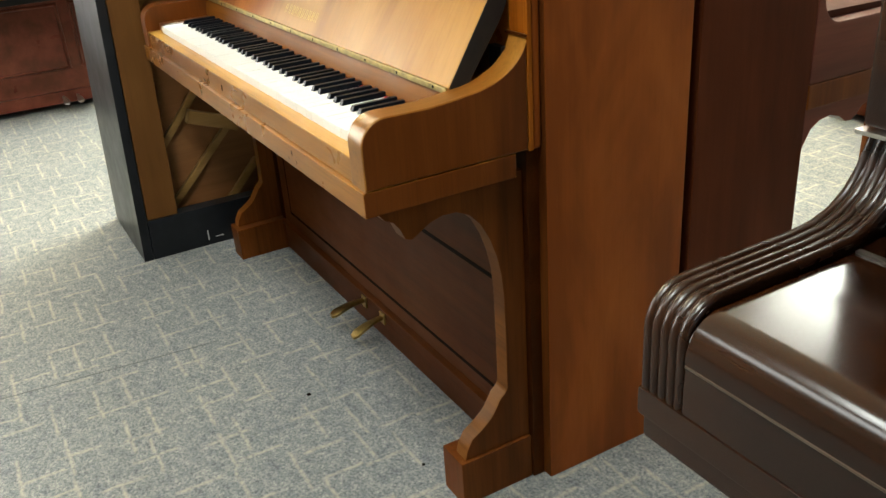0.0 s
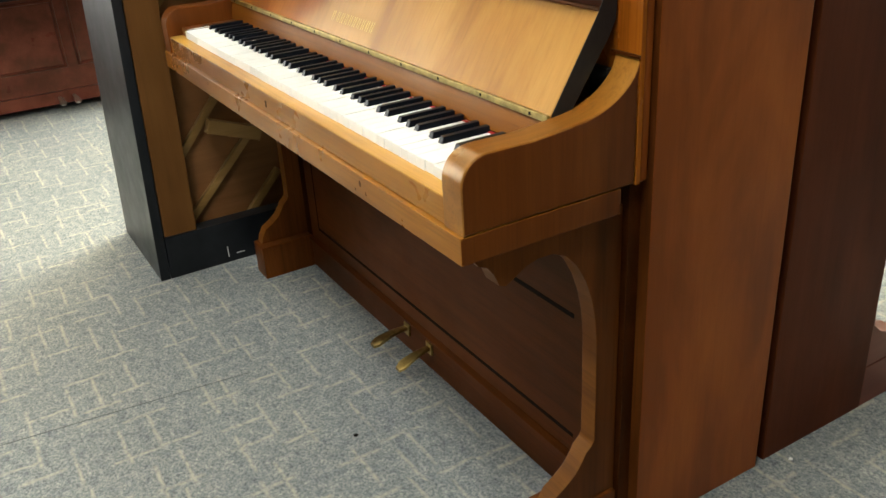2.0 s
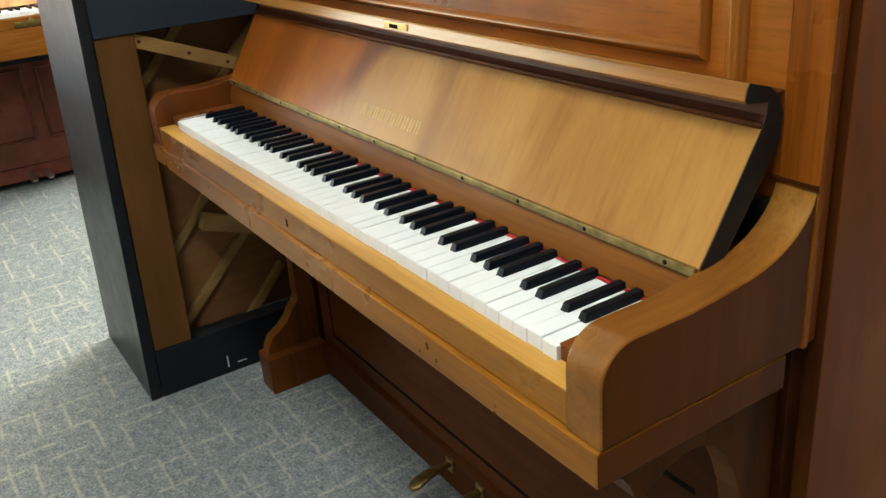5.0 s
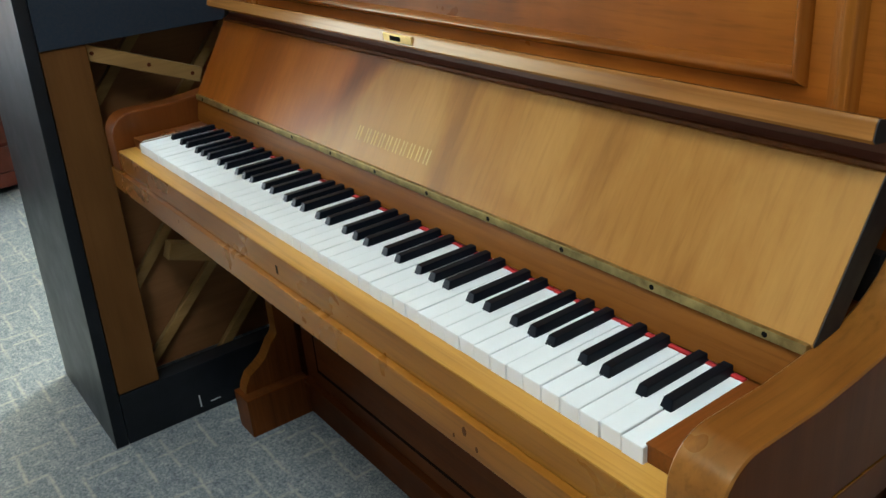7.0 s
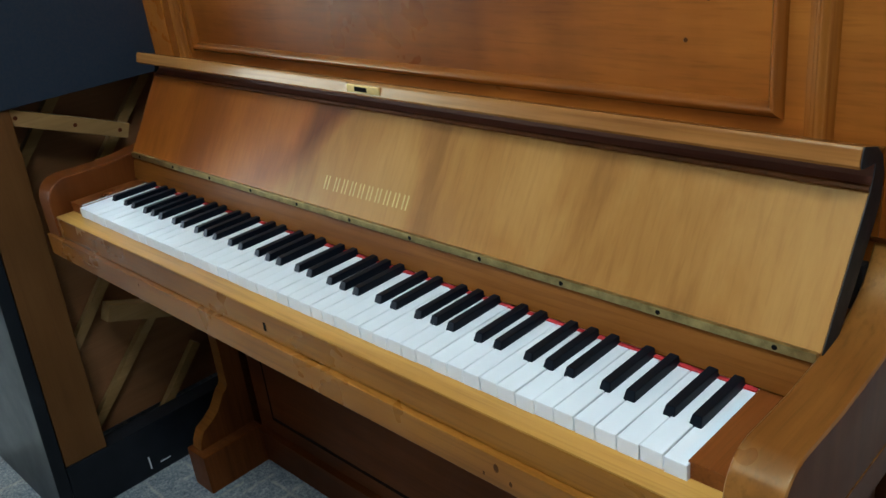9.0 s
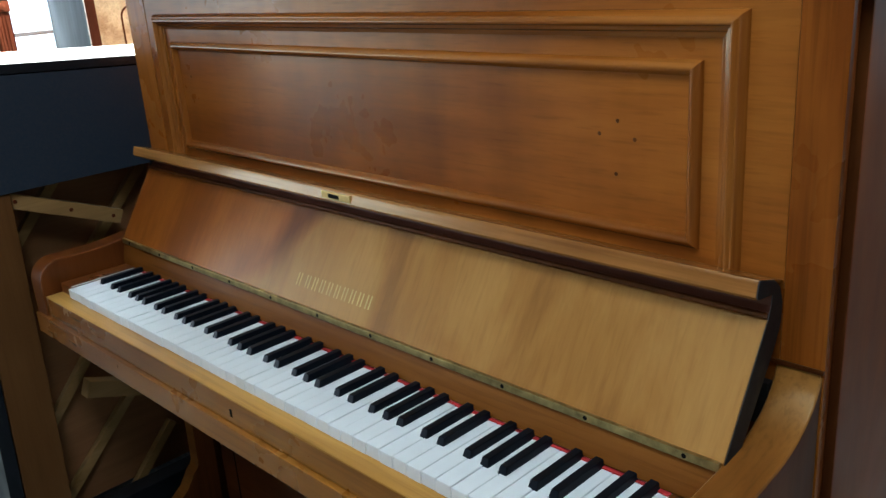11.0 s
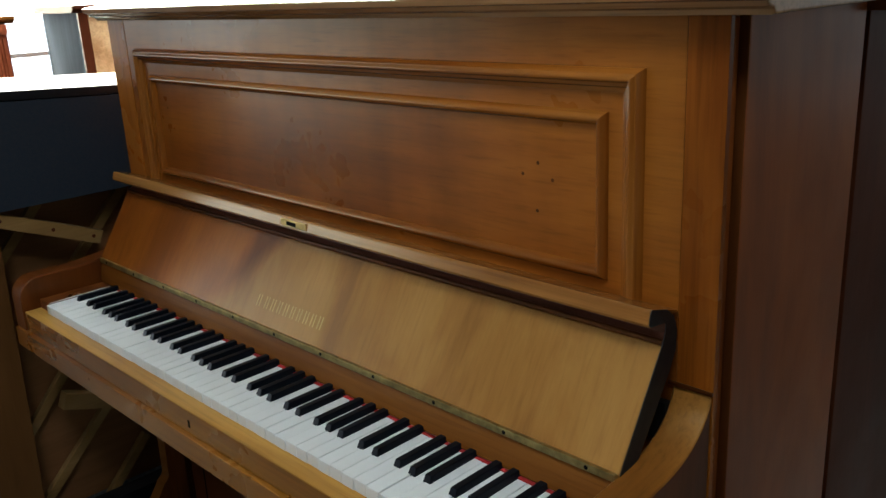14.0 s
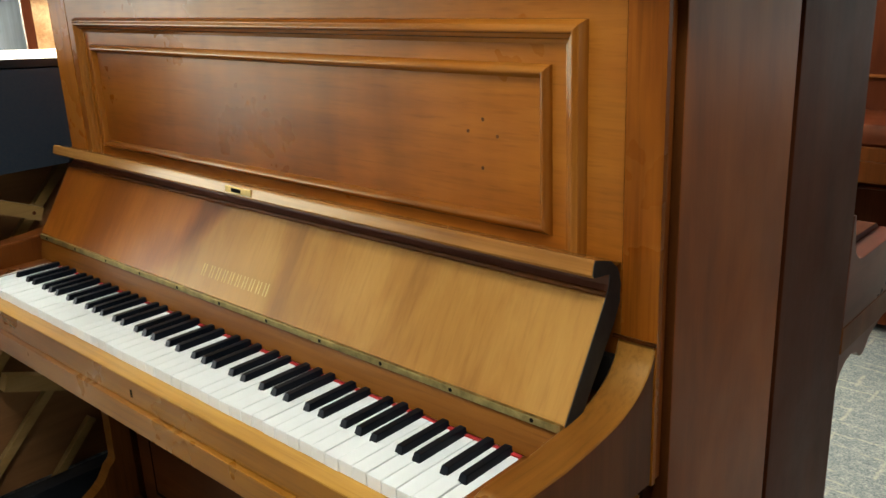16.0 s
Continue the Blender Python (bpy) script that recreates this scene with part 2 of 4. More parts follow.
# brighter copy of the red mahogany, with the strong light painted in
wood_pilaster = wood("mahogany_lit", (0.2, 0.045, 0.018), (0.3, 0.075, 0.03), (0.4, 0.11, 0.045), along="z", gloss=0.25)
# matte blue-grey painted in place of sky reflected by a dark polished end
end_sheen = wood("window_sheen_end", (0.05, 0.06, 0.076), (0.068, 0.082, 0.104), (0.09, 0.107, 0.135), along="z", gloss=0.9, coat=0.0, spec=0.0, streaky=0.4, tint=(1, 1, 1))
wood_raw = wood("raw_pine", (0.19, 0.105, 0.032), (0.27, 0.155, 0.052), (0.35, 0.21, 0.08), along="y", streaky=0.5, gloss=0.55, coat=0.0)
wood_post = wood("stained_post", (0.065, 0.025, 0.0065), (0.095, 0.0375, 0.0098), (0.13, 0.054, 0.015), along="z", gloss=0.45, coat=0.0, streaky=0.35, broad=0.6)
wood_board = wood("soundboard", (0.13, 0.055, 0.02), (0.18, 0.078, 0.029), (0.23, 0.104, 0.04), along="y", gloss=0.6, coat=0.0, streaky=0.35)
black_case = plain("black_lacquer", (0.009, 0.010, 0.012), 0.34, vary=0.3, scale=12, coat=0.0)
black_case.node_tree.nodes["Principled BSDF"].inputs["Specular IOR Level"].default_value = 0.2
black_cloth = plain("black_backcloth", (0.006, 0.012, 0.023), 0.85, vary=0.3, scale=200)
key_white = plain("key_white", (0.66, 0.67, 0.665), 0.35, vary=0.02, scale=8, bumpy=0.0)
key_black = plain("key_black", (0.003, 0.0045, 0.0075), 0.36, vary=0.05, scale=20, bumpy=0.0)
key_black.node_tree.nodes["Principled BSDF"].inputs["Specular IOR Level"].default_value = 0.12
brass = plain("aged_brass", (0.34, 0.24, 0.085), 0.33, metal=1.0, vary=0.3, scale=60)
brass_dull = plain("tarnished_brass", (0.36, 0.27, 0.1), 0.45, metal=1.0, vary=0.45, scale=45)
gold_plate = plain("gilt_plate", (0.7, 0.5, 0.17), 0.35, metal=0.8, vary=0.15, scale=80)
gold_leaf = plain("gold_transfer", (0.52, 0.37, 0.1), 0.5, metal=0.0, vary=0.2, scale=80)
felt_red = plain("red_felt", (0.38, 0.016, 0.016), 0.9)
near_black = plain("near_black_matte", (0.006, 0.005, 0.0045), 0.65)
# near-black surface colour stands for the shade inside slots and gaps
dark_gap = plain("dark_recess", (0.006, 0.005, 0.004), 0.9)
dark_gap.node_tree.nodes["Principled BSDF"].inputs["Specular IOR Level"].default_value = 0.05
steel_dull = plain("dull_edge_strip", (0.12, 0.09, 0.07), 0.4, metal=0.6)
steel = plain("steel_strip", (0.55, 0.53, 0.5), 0.3, metal=1.0)
wall_paint = plain("wall_paint", (0.12, 0.115, 0.1), 0.7, vary=0.05, scale=3)
ceil_paint = plain("ceiling_paint", (0.4, 0.4, 0.38), 0.8, vary=0.04, scale=4)
rail_paint = plain("grey_window_rail", (0.16, 0.17, 0.19), 0.5, vary=0.06, scale=10)
frame_paint = plain("window_paint", (0.75, 0.77, 0.8), 0.45, vary=0.04, scale=10)
wax_bone = plain("pale_scuff", (0.6, 0.6, 0.58), 0.6)

lit, _nt, _n, _l, _b = nodes_of("lit_diffuser")
_b.inputs["Base Color"].default_value = (0.9, 0.9, 0.9, 1)
_b.inputs["Emission Color"].default_value = (0.95, 0.98, 1, 1)
_b.inputs["Emission Strength"].default_value = 6


def carpet():
    """Blue-grey loop pile with cream dashes lying along both weave directions."""
    m, nt, nd, lk, bsdf = nodes_of("carpet_loop")
    speck = noise_tex(nt, mapped(nt, (1, 1, 1)), 150, 5, 0.8)
    base = ramp(nt, speck, [(0.33, (0.065, 0.077, 0.09)), (0.44, (0.14, 0.153, 0.165)), (0.55, (0.22, 0.233, 0.238)), (0.66, (0.32, 0.33, 0.32))])
    tuft = ramp(nt, noise_tex(nt, mapped(nt, (1, 1, 1)), 42, 3, 0.6), [(0.32, (0.72, 0.75, 0.8)), (0.66, (1.2, 1.17, 1.1))])
    base = mix(nt, 1.0, base, tuft, "MULTIPLY")
    warp = nd.new("ShaderNodeTexNoise")
    warp.inputs["Scale"].default_value = 26
    lk.new(mapped(nt, (1, 1, 1)), warp.inputs["Vector"])
    total = None
    for sc, off in (((5.2, 11.5, 1), 0.0), ((8.0, 7.6, 1), 3.7)):
        vm = nd.new("ShaderNodeVectorMath")
        vm.operation = "MULTIPLY_ADD"
        lk.new(warp.outputs["Color"], vm.inputs[0])
        vm.inputs[1].default_value = (0.10, 0.10, 0)
        lk.new(mapped(nt, sc), vm.inputs[2])
        vo = nd.new("ShaderNodeTexVoronoi")
        vo.voronoi_dimensions, vo.distance = "2D", "CHEBYCHEV"
        vo.inputs["Scale"].default_value, vo.inputs["Randomness"].default_value = 1.0, 0.75
        add = nd.new("ShaderNodeVectorMath")
        add.inputs[1].default_value = (off, off, 0)
        lk.new(vm.outputs[0], add.inputs[0])
        # thin the dash across its length
        lk.new(add.outputs[0], vo.inputs["Vector"])
        rel = nd.new("ShaderNodeVectorMath")
        rel.operation = "SUBTRACT"
        lk.new(add.outputs[0], rel.inputs[0])
        lk.new(vo.outputs["Position"], rel.inputs[1])
        sep = nd.new("ShaderNodeSeparateXYZ")
        lk.new(rel.outputs[0], sep.inputs[0])
        ax = math_node(nt, "ABSOLUTE", sep.outputs[0])
        ay = math_node(nt, "ABSOLUTE", sep.outputs[1])
        half = 0.06
        if off:
            ax, ay, half = ay, ax, 0.05
        ends = math_node(nt, "MULTIPLY", math_node(nt, "SUBTRACT", 0.38, ax), 12, True)
        inside = math_node(nt, "MULTIPLY", ends, math_node(nt, "SUBTRACT", 1.15, math_node(nt, "DIVIDE", ay, half), True))
        total = inside if total is None else math_node(nt, "MAXIMUM", total, inside)
    broken = math_node(nt, "MULTIPLY", total, ramp(nt, noise_tex(nt, mapped(nt, (1, 1, 1)), 70, 3, 0.6), [(0.34, (0.12,) * 3), (0.62, (0.85,) * 3)]))
    col = mix(nt, broken, base, (0.36, 0.345, 0.28))
    soil = ramp(nt, noise_tex(nt, mapped(nt, (1, 1, 1)), 2.2, 4, 0.6), [(0.3, (0.86, 0.86, 0.86)), (0.7, (1.08, 1.06, 1.02))])
    lk.new(mix(nt, 1.0, col, soil, "MULTIPLY"), bsdf.inputs["Base Color"])
    bsdf.inputs["Roughness"].default_value = 0.95
    bsdf.inputs["Specular IOR Level"].default_value = 0.1
    bump(nt, bsdf, speck, 0.6, 0.003)
    return m


carpet_mat = carpet()


# ---- mesh helpers ----
def box(x0, x1, y0, y1, z0, z1, bev=0.002, seg=2, bm=None):
    own = bmesh.new()
    bmesh.ops.create_cube(own, size=1)
    for v in own.verts:
        v.co = Vector(((x0 + x1) / 2 + v.co.x * (x1 - x0), (y0 + y1) / 2 + v.co.y * (y1 - y0), (z0 + z1) / 2 + v.co.z * (z1 - z0)))
    if bev:
        bmesh.ops.bevel(own, geom=own.edges[:], offset=bev, segments=seg, profile=0.6, affect="EDGES")
    return own if bm is None else merge(bm, own)


def merge(bm, other):
    me = bpy.data.meshes.new("tmp")
    other.to_mesh(me)
    other.free()
    bm.from_mesh(me)
    bpy.data.meshes.remove(me)
    return bm


def prism(poly, axis, a, b, bev=0.0, seg=2):
    """A flat outline swept along an axis. poly: pairs in the other two axes, in order x, y, z."""
    bm = bmesh.new()

    def put(p, q, s):
        return {"x": (s, p, q), "y": (p, s, q), "z": (p, q, s)}[axis]

    va = [bm.verts.new(put(p, q, a)) for p, q in poly]
    vb = [bm.verts.new(put(p, q, b)) for p, q in poly]
    n = len(poly)
    bm.faces.new(va)
    bm.faces.new(vb[::-1])
    for i in range(n):
        bm.faces.new((va[i], vb[i], vb[(i + 1) % n], va[(i + 1) % n]))
    bmesh.ops.recalc_face_normals(bm, faces=bm.faces[:])
    if bev:
        ends = [e for e in bm.edges if len({round(v.co["xyz".index(axis)], 5) for v in e.verts}) == 1]
        bmesh.ops.bevel(bm, geom=ends, offset=bev, segments=seg, profile=0.6, affect="EDGES")
    return bm


def arc(cx, cy, r, a0, a1, n=8, ry=None):
    return [(cx + r * math.cos(radians(a0 + (a1 - a0) * i / n)), cy + (ry or r) * math.sin(radians(a0 + (a1 - a0) * i / n))) for i in range(n + 1)]


def tube(points, r, sides=10, up=None):
    bm = bmesh.new()
    rings = []
    for i, p in enumerate(points):
        p = Vector(p)
        d = (Vector(points[min(i + 1, len(points) - 1)]) - Vector(points[max(i - 1, 0)])).normalized()
        side = Vector(up) if up else Vector((0, 0, 1)) if abs(d.z) < 0.9 else Vector((1, 0, 0))
        u = d.cross(side).normalized()
        w = u.cross(d)
        rr = r[i] if isinstance(r, (list, tuple)) else r
        rings.append([bm.verts.new(p + rr * (math.cos(k * math.tau / sides) * u + math.sin(k * math.tau / sides) * w)) for k in range(sides)])
    for a, b in zip(rings, rings[1:]):
        for k in range(sides):
            bm.faces.new((a[k], a[(k + 1) % sides], b[(k + 1) % sides], b[k]))
    bm.faces.new(rings[0][::-1])
    bm.faces.new(rings[-1])
    bmesh.ops.recalc_face_normals(bm, faces=bm.faces[:])
    return bm


def to_mesh(name, bm, mat, smooth=True, flank=None):
    """flank: a second material for the faces that look along x. Rounded edges are shaded smooth and flat faces stay flat."""
    me = bpy.data.meshes.new(name)
    bm.normal_update()
    normals = []
    for f in bm.faces:
        f.smooth = smooth
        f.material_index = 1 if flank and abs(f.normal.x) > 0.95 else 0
        for v in f.verts:
            total = Vector((0, 0, 0))
            for g in v.link_faces:
                if g.normal.dot(f.normal) > 0.848:
                    total += g.normal * g.calc_area()
            normals.append(tuple(total.normalized()) if total.length > 1e-12 else tuple(f.normal))
    bm.to_mesh(me)
    bm.free()
    for m in (mat, flank):
        if m:
            me.materials.append(m)
    if smooth:
        me.normals_split_custom_set(normals)
    return me


def part(name, bm, mat, parent, label="", flank=None):
    ob = new(name, to_mesh(name, bm, mat, flank=flank))
    ob.parent = parent
    if label:
        tagged(ob, label)
    return ob


def thing(name, at, label, category, group="", turn=0.0):
    ob = new(name)
    ob.empty_display_size = 0.1
    ob.matrix_world = pose(*at, 0, 0, turn)
    return tagged(ob, label, category, group)


def setting(name, bm, mat, label, category=""):
    return tagged(new(name, to_mesh(name, bm, mat)), label, category, kind="structure")


# ---- room ----
def window_wall(which, at, lo, hi):
    """A wall with wide openings: piers between them, and the parts below and above each."""
    bm = bmesh.new()

    def block(p, q, z0, z1):
        return box(p, q, at, at + 0.15, z0, z1, 0, bm=bm) if which == "n" else box(at, at + 0.15, p, q, z0, z1, 0, bm=bm)

    edge = lo
    for w, a, b, s, t in sorted(o for o in WIN if o[0] == which):
        for p, q, z0, z1 in ((edge, a, 0, CEIL), (a, b, 0, s), (a, b, t, CEIL)):
            block(p, q, z0, z1)
        edge = b
    return block(edge, hi, 0, CEIL)


floor = setting("floor", box(XW - 0.2, XE + 0.2, YS - 0.2, YN + 0.2, -0.1, 0, 0), carpet_mat, "blue-grey loop-pile carpet with cream dashes", "carpet")
setting("ceiling", box(XW - 0.2, XE + 0.2, YS - 0.2, YN + 0.2, CEIL, CEIL + 0.1, 0), ceil_paint, "plain white painted ceiling", "ceiling")
setting("wall_west", window_wall("w", XW - 0.15, YS - 0.15, YN + 0.15), wall_paint, "beige wall with two long shop windows", "wall")
setting("wall_south", box(XW, XE, YS - 0.15, YS, 0, CEIL, 0), wall_paint, "plain beige wall", "wall")
setting("wall_north", window_wall("n", YN, XW, XE), wall_paint, "beige wall with a wide shop window", "wall")
setting("wall_east", window_wall("e", XE, YS - 0.15, YN + 0.15), wall_paint, "beige wall with a wide shop window", "wall")


# ---- pianos ----
WHITE = 0.0236
KEYS_FROM = -0.5885


def key_meshes():
    w = box(-0.01125, 0.01125, -0.001, 0.136, 0.691, 0.7082, 0.0006, 1)
    b = bmesh.new()
    y0, y1, zb, zt = 0.0485, 0.134, 0.705, 0.7172
    low = [(-0.0068, y0), (0.0068, y0), (0.0068, y1), (-0.0068, y1)]
    top = [(-0.005, y0 + 0.0055), (0.005, y0 + 0.0055), (0.0052, y1), (-0.0052, y1)]
    va = [b.verts.new((x, y, zb)) for x, y in low]
    vb = [b.verts.new((x, y, zt)) for x, y in top]
    b.faces.new(va[::-1])
    b.faces.new(vb)
    for i in range(4):
        b.faces.new((va[i], va[(i + 1) % 4], vb[(i + 1) % 4], vb[i]))
    bmesh.ops.bevel(b, geom=[e for e in b.edges if e.verts[0].co.z > 0.714 or e.verts[1].co.z > 0.714], offset=0.0014, segments=2, profile=0.6, affect="EDGES")
    return to_mesh("white_key", w, key_white), to_mesh("black_key", b, key_black)


WHITE_KEY, BLACK_KEY = key_meshes()


def keyboard(parent, rng):
    """Fifty naturals from A to A and their thirty-five sharps."""
    for i in range(50):
        k = new("white_key", WHITE_KEY)
        k.parent, k.location = parent, (KEYS_FROM + WHITE * (i + 0.5), rng.uniform(-0.0004, 0.0004), rng.uniform(-0.0006, 0.0005))
    for i in range(49):
        n = (i + 5) % 7
        if n in (2, 6):
            continue
        off = {0: -0.001, 1: 0.003, 3: -0.002, 4: 0.0012, 5: 0.0038}[n]
        k = new("black_key", BLACK_KEY)
        k.parent, k.location = parent, (KEYS_FROM + WHITE * (i + 1) + off, 0, rng.uniform(-0.0005, 0.0005))


def arm_outline(front=-0.03, back=0.25, base=0.649, top=0.757, rise=0.828):
    r = 0.04
    pts = [(back, base), (front, base)]
    pts += arc(front + r, top - r, r, 180, 90, 8)
    pts += [(0.08, top - 0.001), (0.13, top + 0.003)]
    pts += arc(0.135, rise + 0.005, back - 0.135, 275, 352, 10, ry=rise - top)
    return pts + [(back, rise)]


def leg_outline():
    pts = [(0.25, 0.095), (0.112, 0.095), (0.116, 0.112)]
    pts += [(0.128, 0.134), (0.150, 0.147), (0.170, 0.163), (0.184, 0.184), (0.190, 0.195), (0.201, 0.204), (0.206, 0.213)]
    pts += [(0.207, 0.3), (0.2065, 0.4), (0.203, 0.44), (0.196, 0.475), (0.184, 0.51), (0.168, 0.54), (0.148, 0.562), (0.125, 0.573), (0.1, 0.574), (0.078, 0.568), (0.058, 0.556), (0.045, 0.549)]
    pts += [(0.034, 0.553), (0.026, 0.572), (0.016, 0.585), (0.002, 0.592), (-0.005, 0.602), (-0.005, 0.614)]
    return pts + [(0.25, 0.614)]


def level_arm():
    """An arm with a level top and a small hollow where it meets the case."""
    pts = [(0.27, 0.6345), (-0.02, 0.6345), (-0.028, 0.65), (-0.03, 0.715)] + arc(0.0, 0.713, 0.03, 180, 90, 6)
    return pts + [(0.195, 0.743)] + arc(0.2, 0.793, 0.05, 275, 355, 8) + [(0.258, 0.83), (0.27, 0.832)]


def bracket_outline():
    return [(0.29, 0.095), (0.115, 0.095), (0.12, 0.11), (0.15, 0.135), (0.2, 0.15), (0.24, 0.17), (0.262, 0.19), (0.27, 0.3), (0.27, 0.47), (0.266, 0.508), (0.246, 0.542), (0.222, 0.556), (0.195, 0.56), (0.165, 0.552), (0.145, 0.538), (0.128, 0.536), (0.112, 0.545), (0.1, 0.56), (0.06, 0.572), (0.02, 0.58), (0.02, 0.5845), (0.29, 0.5845)]


def moulding_bar(profile, p, q, out):
    """A bar from p to q in the x-z plane with a (across, depth) profile; out: the way across points, to the outside."""
    p, q, out = Vector(p), Vector(q), Vector(out)
    bm = bmesh.new()
    d = (q - p).normalized()
    rings = []
    for end, sign in ((p, 1), (q, -1)):
        ring = []
        for a, depth in profile:
            # mitre: the inner edge is shorter
            pos = end + out * a + d * (-a) * sign
            ring.append(bm.verts.new((pos.x, pos.y - depth, pos.z)))
        rings.append(ring)
    n = len(profile)
    for i in range(n - 1):
        bm.faces.new((rings[0][i], rings[0][i + 1], rings[1][i + 1], rings[1][i]))
    bmesh.ops.recalc_face_normals(bm, faces=bm.faces[:])
    return bm


def frame_bars(parent, x0, x1, z0, z1, y, profile, mat, sides="tblr", name="moulding"):
    for s, p, q, out in (("t", (x0, y, z1), (x1, y, z1), (0, 0, 1)), ("b", (x1, y, z0), (x0, y, z0), (0, 0, -1)), ("l", (x0, y, z0), (x0, y, z1), (-1, 0, 0)), ("r", (x1, y, z1), (x1, y, z0), (1, 0, 0))):
        if s in sides:
            part(name, moulding_bar(profile, p, q, out), mat if s in "tb" or mat is not wood_mould else wood_mould_up, parent)


def rounded(profile, n=4):
    """A smooth curve through the points of a moulding's profile."""
    p = [profile[0]] + list(profile) + [profile[-1]]
    out = []
    for a, b, c, d in zip(p, p[1:], p[2:], p[3:]):
        for k in range(n):
            u = k / n
            out.append(tuple(0.5 * (2 * q + (r - o) * u + (2 * o - 5 * q + 4 * r - t) * u * u + (3 * q - o - 3 * r + t) * u ** 3) for o, q, r, t in zip(a, b, c, d)))
    return out + [profile[-1]]


BOLD = [(-0.017, 0.0), (-0.017, 0.002), (-0.012, 0.003), (-0.010, 0.0075), (-0.006, 0.009), (-0.004, 0.0135), (-0.001, 0.0145), (0.003, 0.012), (0.005, 0.011), (0.009, 0.004), (0.010, 0.0)]
SLIM = [(-0.012, -0.004), (-0.008, 0.002), (-0.005, 0.007), (-0.002, 0.009), (0.001, 0.0085), (0.005, 0.005), (0.007, 0.001), (0.007, 0.0)]

BOLD, SLIM = rounded(BOLD), rounded(SLIM)


def inlay(parent, x0, x1, z0, z1, y, r, w, mat):
    """A thin flush line round a panel with rounded upper corners."""
    def ring(o):
        rr = r - o
        pts = [(x0 + o, z0 + o), (x1 - o, z0 + o), (x1 - o, z1 - r)] + arc(x1 - r, z1 - r, rr, 0, 90, 6) + arc(x0 + r, z1 - r, rr, 90, 180, 6)
        return pts + [(x0 + o, z1 - r)]
    bm = bmesh.new()
    a = [bm.verts.new((px, y - 0.0015, pz)) for px, pz in ring(0)]
    b = [bm.verts.new((px, y - 0.0015, pz)) for px, pz in ring(w)]
    for i in range(len(a)):
        j = (i + 1) % len(a)
        bm.faces.new((a[i], a[j], b[j], b[i]))
    return part("inlay_line", bm, mat, parent)


def pedal(parent, x, tip_y, tip_z, metal=None):
    """A foot lever: thin neck widening to a flat rounded tongue."""
    bm = bmesh.new()
    rows = []
    for i in range(9):
        u = i / 8
        y = 0.262 + (tip_y - 0.262) * u
        z = 0.062 + (tip_z - 0.062) * u + 0.008 * math.sin(u * math.pi)
        w = 0.007 + 0.013 * max(0, u - 0.35) ** 0.7 if u < 0.9 else 0.0135 if u < 1 else 0.008
        rows.append([bm.verts.new((x + sx * w, y, z + dz)) for sx, dz in ((-1, -0.004), (1, -0.004), (1, 0.002), (0.6, 0.0045), (-0.6, 0.0045), (-1, 0.002))])
    for a, b in zip(rows, rows[1:]):
        for k in range(6):
            bm.faces.new((a[k], a[(k + 1) % 6], b[(k + 1) % 6], b[k]))
    bm.faces.new(rows[0])
    bm.faces.new(rows[-1])
    bmesh.ops.recalc_face_normals(bm, faces=bm.faces[:])
    return part("pedal", bm, metal or brass, parent, "bright plated pedal" if metal else "worn brass pedal")


